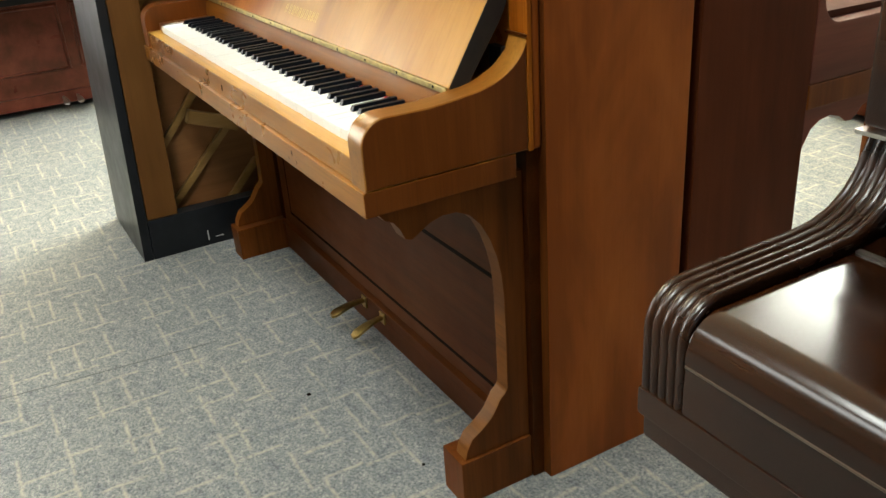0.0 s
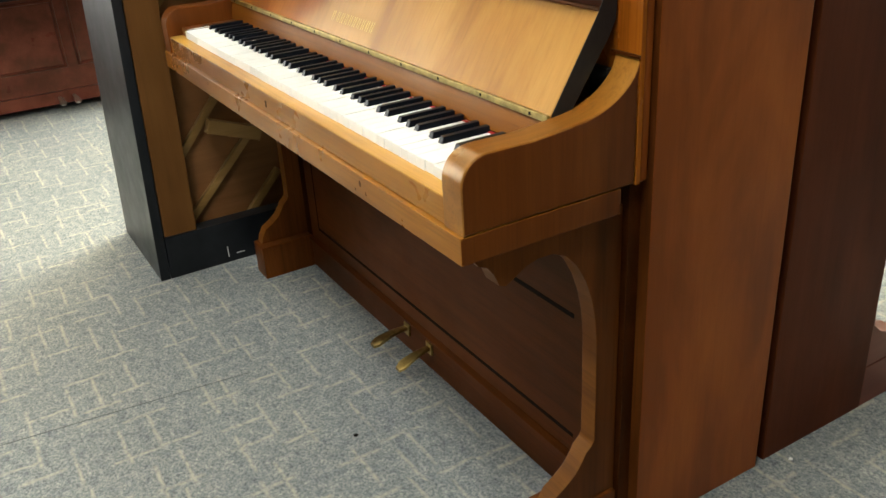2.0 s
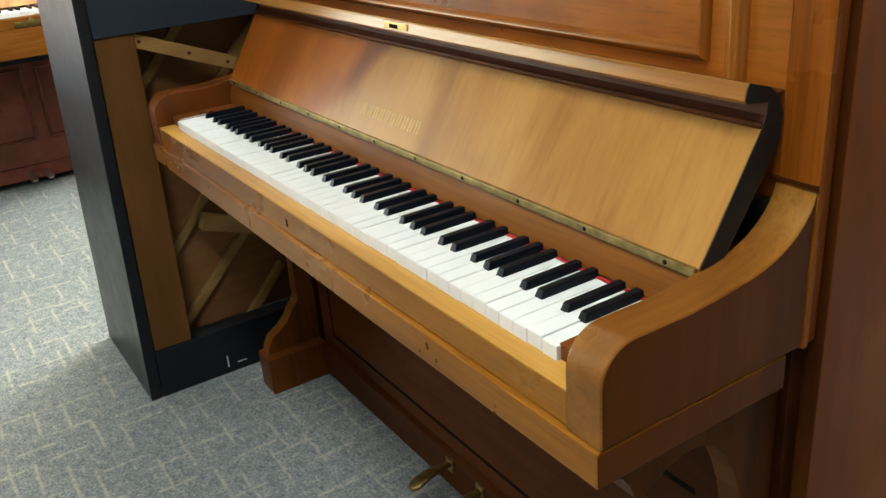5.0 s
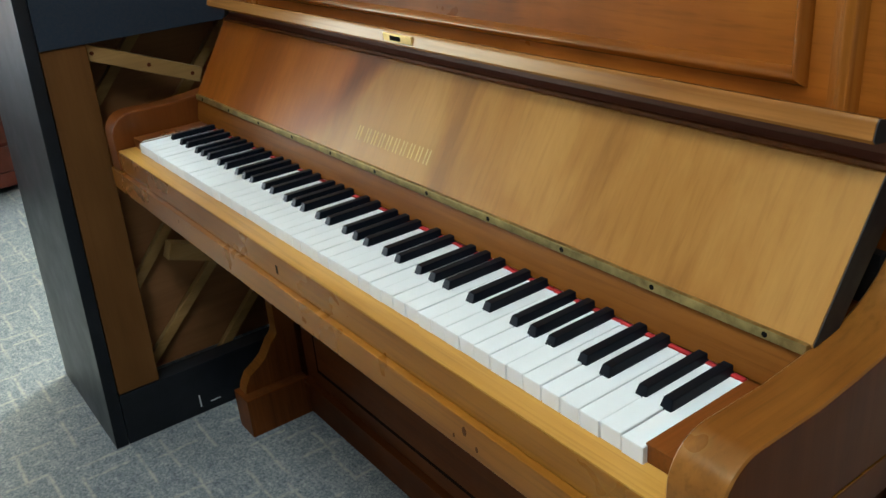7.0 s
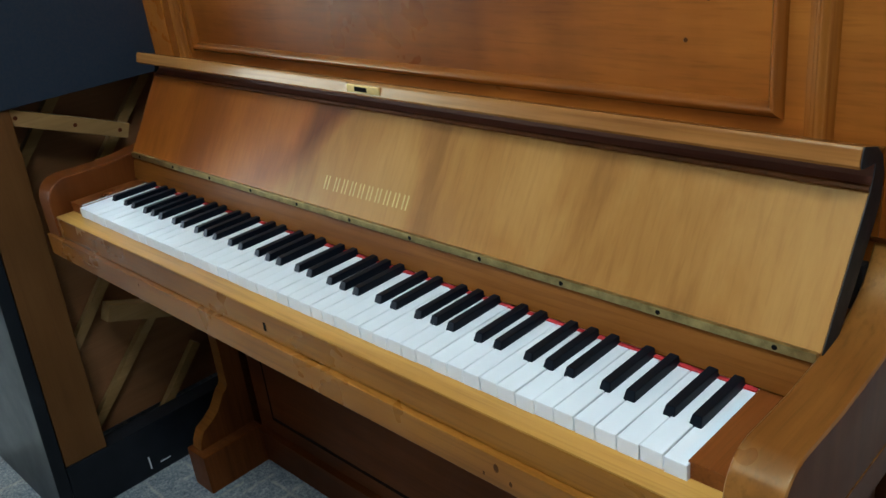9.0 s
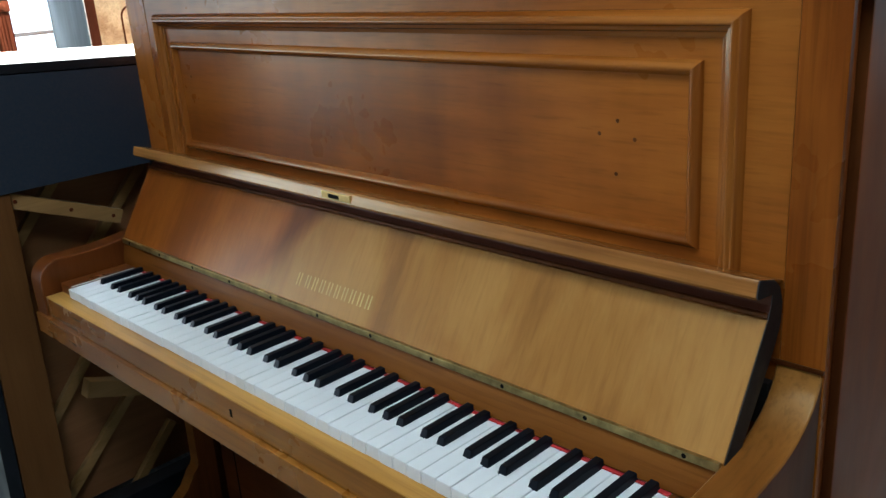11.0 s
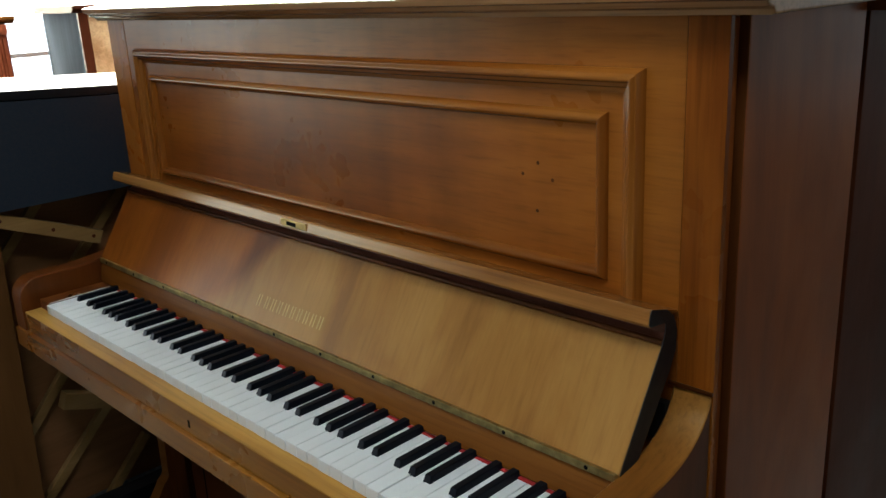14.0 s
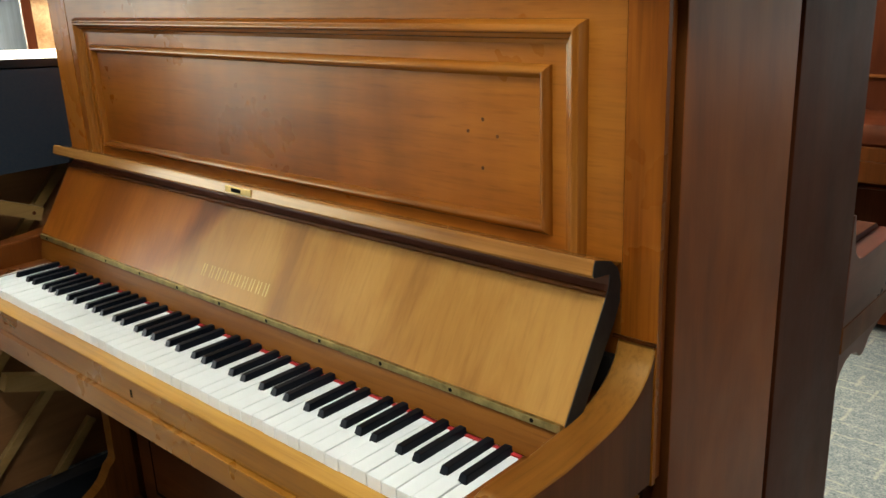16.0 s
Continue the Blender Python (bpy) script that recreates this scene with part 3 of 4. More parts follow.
def main_piano():
    rng = random.Random(5)
    p = thing("upright_piano", (0, 0, 0), "orange-brown walnut upright piano with its fallboard open", "piano")
    # case
    for s in (-1, 1):
        a, b = sorted((s * 0.655, s * 0.694))
        part("side_panel", box(a, b, 0.2755, 0.576, 0.0, 1.232, 0.003), wood_leg, p, "reddish-brown veneered side panel", wood_side)
        a, b = (-0.676, -0.6065) if s < 0 else (0.6408, 0.6865)
        part("stile", box(a, b, 0.2503, 0.258, 0.65, 1.232, 0.0006), wood_stile, p)
        a, b = sorted((s * 0.64, s * 0.6845))
        part("stile_return", box(a, b, 0.2585, 0.275, 0.65, 1.232, 0.006, 3), wood_side, p)
        a, b = sorted((s * 0.64, s * 0.674))
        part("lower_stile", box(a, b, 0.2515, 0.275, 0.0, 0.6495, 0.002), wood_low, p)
        a, b = sorted((s * 0.637, s * 0.685))
        # the bass arm takes the darker copy all over, as painted shade
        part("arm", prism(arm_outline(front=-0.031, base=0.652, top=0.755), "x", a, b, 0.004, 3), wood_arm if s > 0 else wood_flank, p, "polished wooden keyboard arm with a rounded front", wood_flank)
        part("arm_cap", box(min(s * 0.632, s * 0.687), max(s * 0.632, s * 0.687), 0.2465, 0.2502, 0.8265, 0.831, 0.0012), wood_low, p)
        a, b = sorted((s * 0.5885, s * 0.6355))
        part("key_block", box(a, b, 0.004, 0.15, 0.69, 0.7092, 0.0015), wood_block, p)
        a, b = sorted((s * 0.630, s * 0.664))
        part("leg", prism(leg_outline(), "x", a, b, 0.002), wood_edge, p, "shaped bracket leg with scrolled foot", wood_leg)
        a, b = sorted((s * 0.601, s * 0.670))
        part("toe_block", box(a, b, 0.1, 0.25, 0.0, 0.0945, 0.003), wood_leg, p)
    part("block_edge", box(-0.5915, -0.5892, 0.006, 0.13, 0.7094, 0.7106, 0.0004, 1), wax_bone, p, "pale edge of the bass key block")
    part("back_frame", box(-0.654, 0.654, 0.545, 0.572, 0.02, 1.2, 0.002), wood_board, p)
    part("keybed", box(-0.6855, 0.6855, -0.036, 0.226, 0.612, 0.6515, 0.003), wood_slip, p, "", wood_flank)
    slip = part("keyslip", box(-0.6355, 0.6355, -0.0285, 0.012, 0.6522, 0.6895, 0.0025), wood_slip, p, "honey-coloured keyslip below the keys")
    part("key_ledge", box(-0.6353, 0.6353, -0.0282, 0.012, 0.6897, 0.6915, 0.0006), wood_ledge, slip, "pale worn ledge in front of the keys")
    part("keyhole", box(-0.0005, 0.0045, -0.0292, -0.027, 0.663, 0.675, 0), dark_gap, slip)
    for kx, ky, kz, kw in ((0.401, -0.0362, 0.637, 0.0065), (0.419, -0.0362, 0.6255, 0.004), (0.383, -0.0362, 0.623, 0.003), (-0.341, -0.0362, 0.639, 0.0035), (0.12, -0.0362, 0.63, 0.0025)):
        bm = tube([(kx, ky + 0.0006, kz), (kx, ky, kz)], [kw, kw * 0.8], 10)
        for v in bm.verts:
            v.co.x = kx + (v.co.x - kx) * 0.62
        part("knot", bm, wood_leg, slip, "small brown knot")
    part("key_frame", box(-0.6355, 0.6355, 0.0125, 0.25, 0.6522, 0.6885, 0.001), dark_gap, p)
    keyboard(p, rng)
    part("red_felt_strip", box(-0.588, 0.588, 0.1275, 0.1335, 0.70, 0.7095, 0.0006), felt_red, p)
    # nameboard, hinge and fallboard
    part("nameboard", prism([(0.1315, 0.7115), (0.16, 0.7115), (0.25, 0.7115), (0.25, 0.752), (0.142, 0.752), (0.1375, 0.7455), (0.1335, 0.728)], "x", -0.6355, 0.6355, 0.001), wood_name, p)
    fall = part("fallboard", prism([(0.139, 0.762), (0.2165, 0.8845), (0.2225, 0.887), (0.2285, 0.881), (0.157, 0.753), (0.141, 0.754)], "x", -0.634, 0.640, 0.001), wood_fall, p, "leaning veneered fallboard, faded with a darker patch")
    part("fold_bead", prism([(0.2175, 0.8855), (0.2165, 0.888), (0.218, 0.8905), (0.2215, 0.8915), (0.226, 0.8885), (0.2225, 0.8872)], "x", -0.6335, 0.6398, 0), wood_leg, fall, "red-brown bead along the fold")
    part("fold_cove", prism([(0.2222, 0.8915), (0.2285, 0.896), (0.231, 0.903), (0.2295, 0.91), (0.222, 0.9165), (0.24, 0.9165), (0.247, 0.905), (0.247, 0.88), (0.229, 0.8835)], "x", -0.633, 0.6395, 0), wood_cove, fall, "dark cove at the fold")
    part("lip", prism([(0.193, 0.9145), (0.190, 0.918), (0.1925, 0.930), (0.1955, 0.934), (0.2, 0.9335), (0.249, 0.918), (0.249, 0.9165)], "x", -0.634, 0.640, 0.001), wood_lip, fall, "pale front lip of the folded fallboard")
    for x0, x1 in ((-0.6355, -0.6343), (0.6403, 0.6412)):
        ends = [(0.1955, 0.9338), (0.225, 0.926), (0.24, 0.914), (0.2475, 0.895), (0.246, 0.872), (0.235, 0.85), (0.166, 0.752), (0.141, 0.754), (0.14, 0.762), (0.2165, 0.8845), (0.2225, 0.898), (0.224, 0.911), (0.1935, 0.9148), (0.1903, 0.918), (0.1925, 0.93)]
        part("fold_end", prism(ends, "x", x0, x1, 0), near_black, fall, "black end plate of the fallboard")
    # added dark blocks in place of the shade between fallboard and arms
    for x0, x1 in ((-0.635, -0.60), (0.60, 0.635)):
        part("shade_filler", box(x0, x1, 0.238, 0.2495, 0.757, 0.805, 0), near_black, p)
    hinge = part("hinge", box(-0.632, 0.638, 0.1345, 0.142, 0.7525, 0.7625, 0.0015), brass_dull, fall, "tarnished brass piano hinge")
    for i in range(11):
        part("hinge_screw", tube([(-0.6 + i * 0.12, 0.134, 0.7575), (-0.6 + i * 0.12, 0.1375, 0.7575)], 0.0028, 8), dark_gap, hinge)
    plate = part("lock_plate", box(-0.031, 0.035, 0.1892, 0.194, 0.9195, 0.9305, 0.0008), gold_plate, fall, "brass lock plate")
    part("lock_slot", box(-0.014, 0.010, 0.1885, 0.191, 0.922, 0.928, 0), dark_gap, plate)
    # gold transfer on the fallboard, drawn as plain bars
    d = Vector((0, 0.0775, 0.1225)).normalized()
    n = Vector((0, -d.z, d.y))
    for i in range(10):
        left = -0.0735 + i * 0.0176 + (0.004 if i else 0.0)
        for off in (0.0, 0.0072):
            bm = bmesh.new()
            o = Vector((left + off, 0.139, 0.762)) + d * 0.026 + n * 0.0006
            bm.faces.new([bm.verts.new(o + Vector((sx, 0, 0)) + d * h) for sx, h in ((0, 0), (0.0026, 0), (0.0026, 0.02), (0, 0.02))])
            part("gold_bar", bm, gold_leaf, fall)
    # upper panel
    up = part("upper_panel", box(-0.603, 0.6405, 0.250, 0.272, 0.80, 1.232, 0.0004), wood_front, p, "framed upper panel in horizontal-grain walnut")
    frame_bars(up, -0.556, 0.584, 0.90, 1.169, 0.250, BOLD, wood_mould, "tlr")
    frame_bars(up, -0.512, 0.540, 0.939, 1.123, 0.250, SLIM, wood_mould)
    for kx, kz in ((0.445, 1.061), (0.421, 1.045), (0.467, 1.042), (0.443, 1.001), (-0.47, 1.068)):
        part("knot", tube([(kx, 0.2505, kz), (kx, 0.2496, kz)], [0.003, 0.0022], 9), wood_leg, up)
    # lid with its cornice
    prof = [(0.252, 1.2325), (0.240, 1.2325), (0.236, 1.238), (0.226, 1.241), (0.222, 1.246), (0.213, 1.248), (0.211, 1.256), (0.218, 1.2585), (0.25, 1.2635), (0.60, 1.2635), (0.60, 1.2325)]
    part("lid", prism(prof, "x", -0.702, 0.735, 0.004), wood_lid, p, "moulded cornice lid")
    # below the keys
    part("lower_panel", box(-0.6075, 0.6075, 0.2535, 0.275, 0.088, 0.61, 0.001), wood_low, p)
    low = bmesh.new()
    for x0, x1, z0, z1 in ((-0.553, 0.553, 0.370, 0.379), (-0.553, 0.553, 0.126, 0.134), (-0.553, -0.548, 0.134, 0.370)):
        box(x0, x1, 0.2528, 0.2545, z0, z1, 0, bm=low)
    part("panel_groove", low, dark_gap, p)
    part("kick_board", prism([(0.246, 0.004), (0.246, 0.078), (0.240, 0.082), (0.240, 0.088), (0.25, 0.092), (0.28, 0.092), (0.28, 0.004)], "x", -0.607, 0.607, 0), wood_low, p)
    for x, ty, tz in ((-0.044, 0.151, 0.05), (0.058, 0.160, 0.036)):
        pd = pedal(p, x, ty, tz)
        part("pedal_plate", box(x - 0.012, x + 0.012, 0.2415, 0.2462, 0.045, 0.075, 0.001), brass_dull, pd)
    return p


def plain_piano(name, at, turn, label, mats, height=1.22, half=0.70, deep=0.6, keys=False, arched=False, ends=None, pilasters=False, crest=None, lift=0.0, pedals=(-0.06, 0.06), arm=None, bed=0.6485):
    """A neighbouring upright in simpler detail; its front looks along -y of its own axes."""
    case, face, trim, limb = mats
    p = thing(name, at, label, "piano", turn=turn)
    for s in (-1, 1):
        a, b = sorted((s * (half - 0.035), s * half))
        part("side_panel", box(a, b, 0.27, deep, 0.0, height - 0.03, 0.003), ends or case, p)
        if ends:
            part("front_edge", box(a - 0.004, b + 0.004, 0.252, 0.2695, 0.70, height - 0.03, 0.003), wood_dark, p, "dark front edge of the case")
        if pilasters:
            c = s * (half - 0.045)
            post = part("pilaster", box(c - 0.026, c + 0.026, 0.235, 0.2715, 0.76, height - 0.075, 0.003), wood_pilaster, p, "carved red-brown pilaster")
            for o in (-0.013, 0.0, 0.013):
                part("flute", tube([(c + o, 0.235, 0.79), (c + o, 0.235, height - 0.09)], 0.0045, 8), wood_pilaster, post)
            part("capital", box(c - 0.034, c + 0.034, 0.222, 0.2715, height - 0.0745, height - 0.0305, 0.006), wood_pilaster, post)
            part("rosette", tube([(c, 0.2225, height - 0.052), (c, 0.217, height - 0.052), (c, 0.214, height - 0.052)], [0.016, 0.014, 0.006], 16), wood_pilaster, post)
        part("arm", prism(arm or arm_outline(back=0.27), "x", a - 0.001, b + 0.001, 0.004), limb, p)
        part("leg", prism(bracket_outline(), "x", *sorted((s * (half - 0.06), s * (half - 0.003))), 0.002), limb, p)
        part("toe_block", box(*sorted((s * (half - 0.065), s * (half - 0.001))), 0.11, 0.27, 0.0, 0.0945, 0.003), limb, p)
    part("keybed", box(-half - 0.002, half + 0.002, -0.034, 0.27, 0.585 - lift, bed, 0.004), trim, p)
    slip = part("keyslip", box(-half + 0.036, half - 0.036, -0.03, -0.004, bed + 0.0007, 0.69, 0.003), trim, p)
    if keys:
        keyboard(p, random.Random(9))
        part("key_block", box(-half + 0.036, -0.588, -0.004, 0.15, 0.6495, 0.717, 0.002), case, p)
        part("key_block", box(0.588, half - 0.036, -0.004, 0.15, 0.6495, 0.717, 0.002), case, p)
        part("fallboard", prism([(0.15, 0.715), (0.21, 0.9), (0.25, 0.9), (0.25, 0.70)], "x", -half + 0.036, half - 0.036, 0.001), crest or face, p)
        ornate = part("lock_plate", box(-0.035, 0.085, -0.034, -0.0302, 0.655, 0.675, 0.004), brass, slip, "ornate brass lock plate")
        part("lock_crown", tube([(0.025, -0.0335, 0.675), (0.025, -0.0305, 0.675)], 0.011, 10), brass_dull, ornate)
    else:
        part("key_lid", prism([(-0.012, 0.6902), (-0.02, 0.70)] + arc(0.02, 0.715, 0.038, 180, 90, 6) + [(0.27, 0.757), (0.27, 0.6902)], "x", -half + 0.037, half - 0.037, 0.001), face, p, "closed keyboard lid")
    up = part("upper_panel", box(-half + 0.036, half - 0.036, 0.272, 0.295, 0.70, height - 0.03, 0.001), crest or face, p)
    if arched:
        inlay(up, -half + 0.15, -0.05, 0.86, height - 0.115, 0.272, 0.05, 0.009, wood_dark)
        inlay(up, 0.05, half - 0.15, 0.86, height - 0.115, 0.272, 0.05, 0.009, wood_dark)
    else:
        frame_bars(up, -half + 0.14, half - 0.14, 0.86, height - 0.12, 0.272, SLIM, trim)
    part("lid", prism([(0.26, height - 0.03), (0.245, height - 0.022), (0.235, height - 0.012), (0.235, height), (deep + 0.01, height), (deep + 0.01, height - 0.03)], "x", -half - 0.03, half + 0.03, 0.003), trim, p)
    lo = part("lower_panel", box(-half + 0.036, half - 0.036, 0.275, 0.30, 0.09, 0.604, 0.001), face, p)
    if keys:
        part("knee_rail", box(-half + 0.04, half - 0.04, 0.262, 0.2745, 0.52, 0.64, 0.002), black_case, p, "black board under the keybed")
    frame_bars(lo, -half + 0.16, -0.03, 0.20, 0.50, 0.275, SLIM, case)
    frame_bars(lo, 0.03, half - 0.16, 0.20, 0.50, 0.275, SLIM, case)
    part("kick_board", box(-half + 0.036, half - 0.036, 0.265, 0.30, 0.03, 0.089, 0.003), case, p)
    part("back_frame", box(-half + 0.036, half - 0.036, deep - 0.03, deep - 0.004, 0.02, height - 0.031, 0.001), wood_board, p)
    for x in pedals:
        pedal(p, x, 0.15, 0.05, steel if keys else None)
    if lift:
        for ob in p.children:
            if ob.name.split(".")[0] in ("keybed", "keyslip", "white_key", "black_key", "key_block", "fallboard", "arm"):
                ob.location.z += lift
    return p


main_piano()
plain_piano("upright_piano", (-2.6, 0.03, 0), 90, "red mahogany upright piano with its keys showing", (wood_red, wood_red, wood_name, wood_red), height=1.222, half=0.77, keys=True, arched=True, pilasters=True, crest=wood_tan, lift=0.045, pedals=(-0.095, -0.03))
plain_piano("upright_piano", (-2.48, 1.83, 0), 90, "honey walnut upright piano beside the window", (wood_tan, wood_tan, wood_dark, wood_tan), height=1.25, half=0.77, deep=0.66, arched=True, ends=end_sheen)
plain_piano("upright_piano", (0.0, 1.155, 0), 180, "dark mahogany upright piano standing back to back", (wood_dark, wood_dark, wood_flank, wood_red), height=1.247, half=0.69, deep=0.555, arm=level_arm(), bed=0.634)
plain_piano("upright_piano", (0.0, 2.19, 0), 0, "brown upright piano with a closed lid in the row behind", (wood_dark, wood_dark, wood_leg, wood_dark), height=1.24, half=0.70)


def black_piano():
    """Seen from behind: an open wooden back with braces, in a black case."""
    p = thing("upright_piano", (-0.775, 0.57, 0), "black upright piano seen from its open braced back", "piano")
    # local: the back looks along +x at x = 0, the case runs away to -x; y from -0.72 to 0.72
    Y0, Y1, D = -0.72, 0.72, 0.42
    for a, b in ((Y0, Y0 + 0.028), (Y1 - 0.028, Y1)):
        part("end_panel", box(-D, 0, a, b, 0.0, 1.09, 0.003), black_case, p, "scuffed black lacquered end panel")
    part("lid", box(-D - 0.03, -0.034, Y0 - 0.02, Y1 + 0.02, 1.0905, 1.11, 0.003), black_case, p)
    part("top_rail", box(-0.031, 0.003, Y0 - 0.01, Y1 + 0.01, 1.0905, 1.109, 0.002), black_case, p, "black rail behind the lid's hinge")
    part("front_panel", box(-D - 0.002, -D + 0.03, Y0 + 0.03, Y1 - 0.03, 0.05, 1.085, 0.002), black_case, p)
    part("back_cloth", box(-0.03, 0.002, Y0 + 0.03, Y1 - 0.03, 0.866, 1.088, 0.002), black_cloth, p, "black cloth panel across the top")
    part("bottom_board", box(-0.05, 0.0, Y0 + 0.029, Y1 - 0.029, 0.0, 0.125, 0.003), black_case, p)
    part("scuff_mark", box(0.0004, 0.0012, -0.52, -0.517, 0.018, 0.05, 0), wax_bone, p)
    part("scuff_mark", box(0.0004, 0.0012, -0.495, -0.47, 0.022, 0.0245, 0), wax_bone, p)
    for y in (Y0 + 0.03, -0.05, Y1 - 0.125):
        part("back_post", box(-0.09, -0.003, y, y + 0.093, 0.1255, 0.8655, 0.004), wood_post, p, "stained wooden back post")
    part("soundboard", box(-0.12, -0.105, Y0 + 0.03, Y1 - 0.03, 0.1, 0.9, 0), wood_board, p)
    # level rails near the post faces
    def rail(y0, z0, y1, z1, w, x0, x1, mat, nm, lab=""):
        a, b = Vector((0, y0, z0)), Vector((0, y1, z1))
        d = (b - a).normalized()
        u = Vector((0, -d.z, d.y)) * w / 2
        part(nm, prism([((a - u).y, (a - u).z), ((b - u).y, (b - u).z), ((b + u).y, (b + u).z), ((a + u).y, (a + u).z)], "x", x0, x1, 0.002), mat, p, lab)
    rail(-0.585, 0.853, -0.36, 0.762, 0.03, -0.04, -0.012, wood_raw, "brace_bar", "pale pine cross bar with bolt holes")
    for by, bz in ((-0.565, 0.845), (-0.462, 0.803), (-0.378, 0.769)):
        part("bolt_hole", tube([(-0.0125, by, bz), (-0.0115, by, bz)], 0.0042, 10), wood_dark, p)
    rail(-0.505, 0.405, -0.36, 0.352, 0.038, -0.05, -0.016, wood_raw, "brace_block")
    for y0, z0, y1, z1 in ((-0.60, 0.29, -0.42, 0.50), (-0.60, 0.105, -0.34, 0.37), (-0.43, 0.07, -0.3, 0.21), (-0.60, 0.69, -0.42, 0.895), (-0.46, 0.63, -0.26, 0.85)):
        rail(y0, z0, y1, z1, 0.021, -0.104, -0.086, wood_raw, "soundboard_rib", "pale diagonal soundboard rib")
    # the near end leans in towards the top, and the top slopes down away from it
    for ob in p.children:
        if ob.name.split(".")[0] in ("end_panel", "back_post", "back_cloth", "lid", "top_rail", "front_panel", "soundboard", "bottom_board"):
            for v in ob.data.vertices:
                v.co.y += 0.04 * v.co.z * min(1.0, max(0.0, (-0.3 - v.co.y) / 0.42))
                if v.co.z > 1.0:
                    v.co.z -= 0.058 * (v.co.y + 0.55)
    return p


black_piano()


def reeded_piano():
    p = thing("upright_piano", (1.964, 0, 0), "dark espresso upright piano with reeded arms and closed lid", "piano")
    H = 0.70
    bed = part("keybed", box(-H, H, -0.044, 0.24, 0.628, 0.656, 0.003), wood_espresso, p)
    part("bed_moulding", box(-H + 0.004, H - 0.004, -0.040, 0.24, 0.604, 0.6275, 0.004), wood_espresso, bed)
    # the line that the reeds follow, in y and z
    run = [(-0.039, 0.6565), (-0.039, 0.715)] + arc(-0.003, 0.717, 0.036, 180, 90, 8) + [(0.05, 0.7535), (0.12, 0.754), (0.155, 0.757), (0.18, 0.765), (0.2, 0.779), (0.215, 0.798), (0.225, 0.82), (0.23, 0.832)]
    for s in (-1, 1):
        arm = part("arm", prism([(0.25, 0.6565)] + run + [(0.25, 0.832)], "x", *sorted((s * (H - 0.049), s * (H - 0.001))), 0.001), wood_espresso, p, "espresso arm carved with parallel reeds")
        for i in range(5):
            x = s * (H - 0.0055 - i * 0.0097)
            part("reed", tube([(x, y + 0.0028, z - 0.0028) for y, z in run], 0.0056, 14, (1, 0, 0)), wood_reed, arm)
        part("arm_cap", box(*sorted((s * (H - 0.055), s * (H - 0.001))), 0.205, 0.25, 0.832, 0.8365, 0.001), steel, arm)
        part("side_panel", box(*sorted((s * (H - 0.05), s * (H + 0.024))), 0.2515, 0.56, 0.0, 1.26, 0.006), wood_leg, p, "brown rounded edge of the case side")
        part("stile", box(*sorted((s * (H - 0.06), s * (H - 0.004))), 0.21, 0.2495, 0.8385, 1.26, 0.006), wood_espresso, p)
        part("leg", prism(leg_outline(), "x", *sorted((s * (H - 0.08), s * (H - 0.02))), 0.002), wood_espresso, p)
    lid = part("key_lid", prism([(-0.042, 0.6565), (-0.042, 0.712)] + arc(-0.008, 0.711, 0.034, 180, 90, 10) + [(0.155, 0.745), (0.2, 0.752), (0.24, 0.79), (0.24, 0.6565)], "x", -H + 0.052, H - 0.052, 0.001), wood_espresso, p, "glossy closed keyboard lid with rounded front")
    part("inlay_line", box(-H + 0.053, H - 0.053, -0.0432, -0.0415, 0.7025, 0.7045, 0), steel_dull, lid)
    part("hinge_strip", box(-H + 0.053, H - 0.053, 0.156, 0.163, 0.7445, 0.7475, 0), steel, lid)
    part("upper_panel", box(-H + 0.052, H - 0.052, 0.25, 0.28, 0.70, 1.26, 0.002), wood_espresso, p)
    part("lower_panel", box(-H + 0.052, H - 0.052, 0.25, 0.28, 0.02, 0.603, 0.002), wood_espresso, p)
    part("lid", box(-H - 0.03, H + 0.03, 0.21, 0.58, 1.2605, 1.29, 0.006), wood_espresso, p)
    return p


reeded_piano()

# bright street haze beyond the shop windows
haze, _nt, _n, _l, _b = nodes_of("bright_haze")
_b.inputs["Base Color"].default_value = (0.9, 0.9, 0.9, 1)
_b.inputs["Emission Color"].default_value = (0.97, 0.98, 1, 1)
_b.inputs["Emission Strength"].default_value = 7
tagged(new("backdrop", to_mesh("backdrop", box(XW - 6.1, XW - 6.0, -9, 12, -2, 7, 0), haze)), "pale overexposed daylight outside the windows", "backdrop", kind="structure")

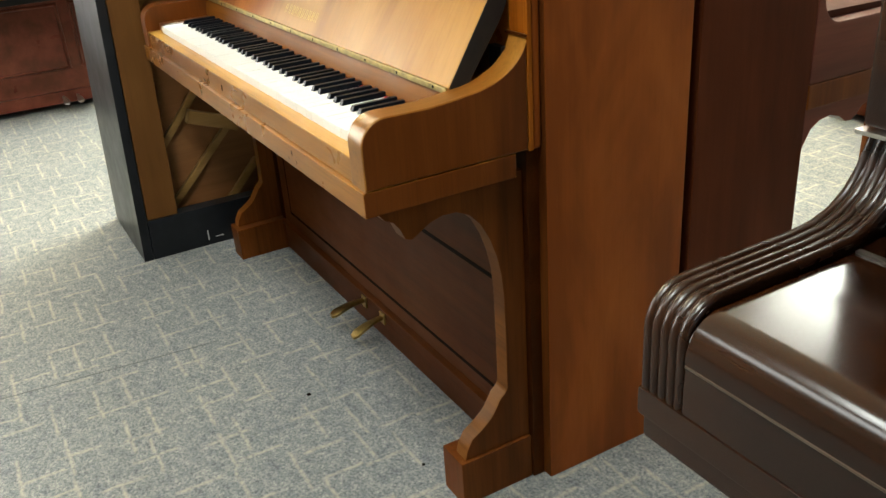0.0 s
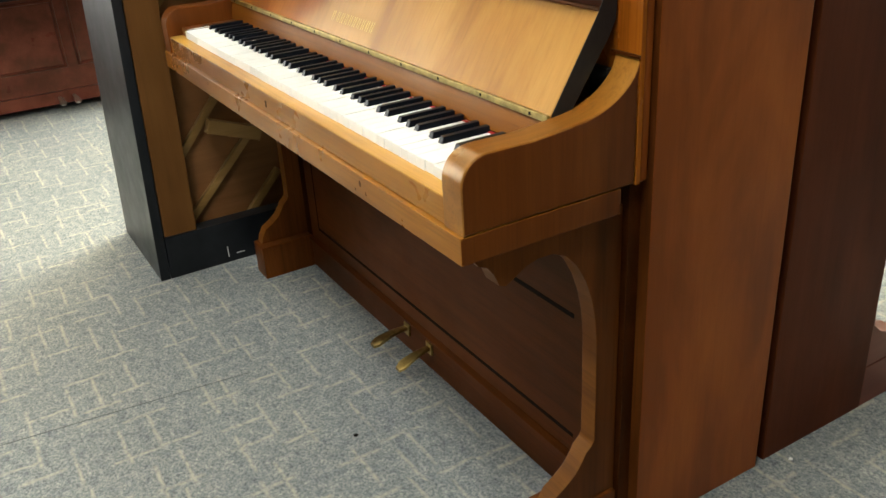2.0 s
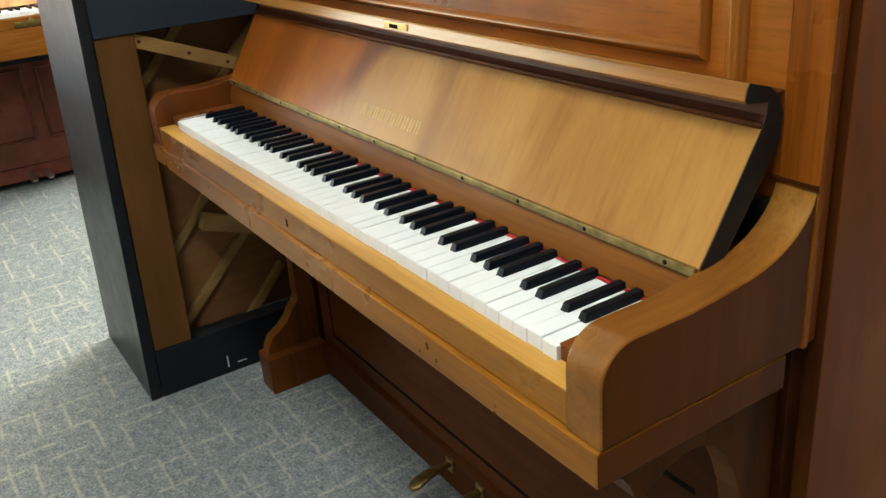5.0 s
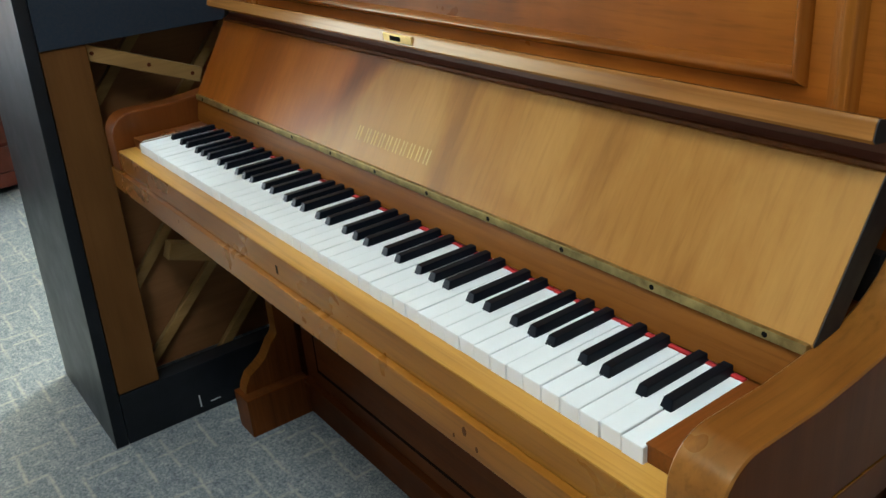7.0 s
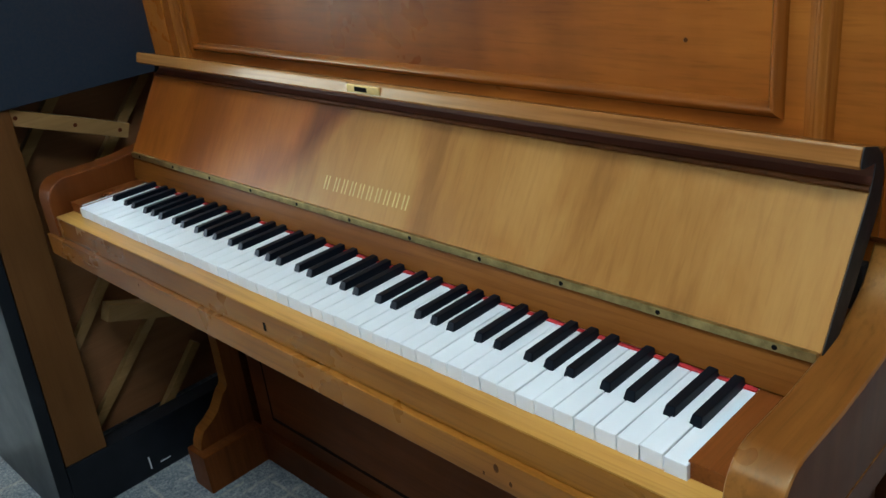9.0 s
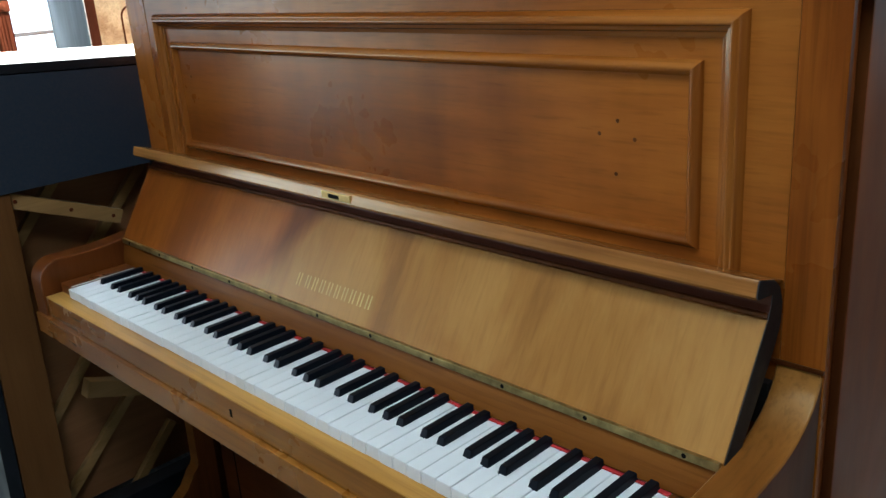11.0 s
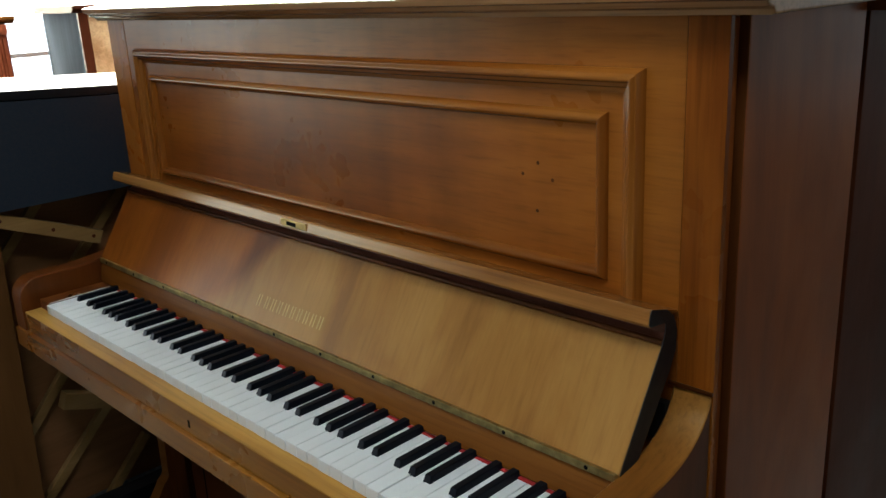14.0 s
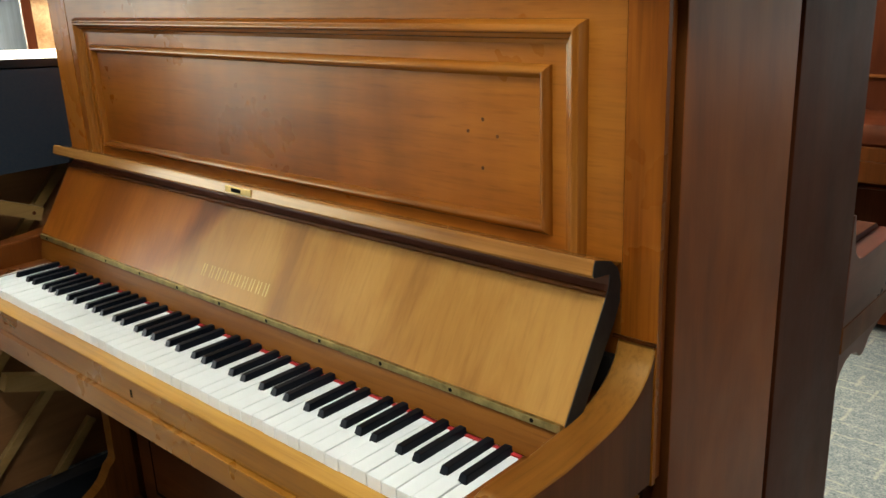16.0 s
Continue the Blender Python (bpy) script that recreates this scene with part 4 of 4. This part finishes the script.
# windows
# only the first belongs to the known shop front; the rest are additions
for i, (w, a, b, s, t) in enumerate(WIN):
    n = thing(f"window_{i + 1}", {"w": (XW - 0.075, (a + b) / 2, s), "e": (XE + 0.075, (a + b) / 2, s), "n": ((a + b) / 2, YN + 0.075, s)}[w], "long shop window with a pale painted frame", "window", turn={"w": -90, "e": 90, "n": 180}[w])
    tagged(n, kind="structure")
    L = (b - a) / 2
    part("window_sill", box(-L, L, -0.07, 0.1, -0.03, 0.0, 0.004), frame_paint, n)
    for k in range(3):
        x = -L + k * (2 * L - 0.05) / 2
        part("window_frame", box(x, x + 0.05, 0.01, 0.06, 0.0, t - s, 0.003), frame_paint, n)
    part("window_rail", box(-L, L, 0.012, 0.058, 0.215, 0.238, 0.003), rail_paint, n)


def ceiling_light(x, y):
    p = thing("ceiling_light", (x, y, CEIL), "white fluorescent ceiling panel, lit", "ceiling light", "ceiling lights")
    for a in (-1, 1):
        part("frame", box(-0.62, 0.62, *sorted((a * 0.31, a * 0.28)), -0.05, -0.002, 0.003), frame_paint, p)
        part("frame", box(*sorted((a * 0.62, a * 0.59)), -0.279, 0.279, -0.05, -0.002, 0.003), frame_paint, p)
    part("diffuser", box(-0.589, 0.589, -0.279, 0.279, -0.045, -0.03, 0), lit, p)
    return p


lamp_one = ceiling_light(*CEILING_LIGHTS[0])
for lx, ly in CEILING_LIGHTS[1:]:
    copy_thing(lamp_one, pose(lx, ly, CEIL))


def crumb(x, y, r, mat, label):
    bm = bmesh.new()
    bmesh.ops.create_icosphere(bm, subdivisions=1, radius=r)
    rng = random.Random(int(x * 1000))
    for v in bm.verts:
        v.co *= rng.uniform(0.7, 1.3)
        v.co.z *= 0.5
    ob = tagged(new("crumb", to_mesh("crumb", bm, mat)), label, "crumb")
    ob.matrix_world = pose(x, y, r * 0.45)


crumb(0.172, -0.002, 0.005, dark_gap, "small dark crumb lying on the carpet")
crumb(0.525, 0.094, 0.004, dark_gap, "small dark crumb lying on the carpet")
crumb(0.718, 0.644, 0.004, wax_bone, "scrap of white lint lying on the carpet")

# a faint seam across the carpet in front of the keys
seam_mat = plain("carpet_seam", (0.105, 0.112, 0.12), 0.95, vary=0.4, scale=120)
seam = setting("carpet_seam", box(-0.0008, 0.0008, -0.62, 0.0, 0.0002, 0.0012, 0), seam_mat, "faint dark seam in the carpet", "carpet seam")
seam.matrix_world = pose(-0.184, -0.1, 0, 0, 0, -5.8)
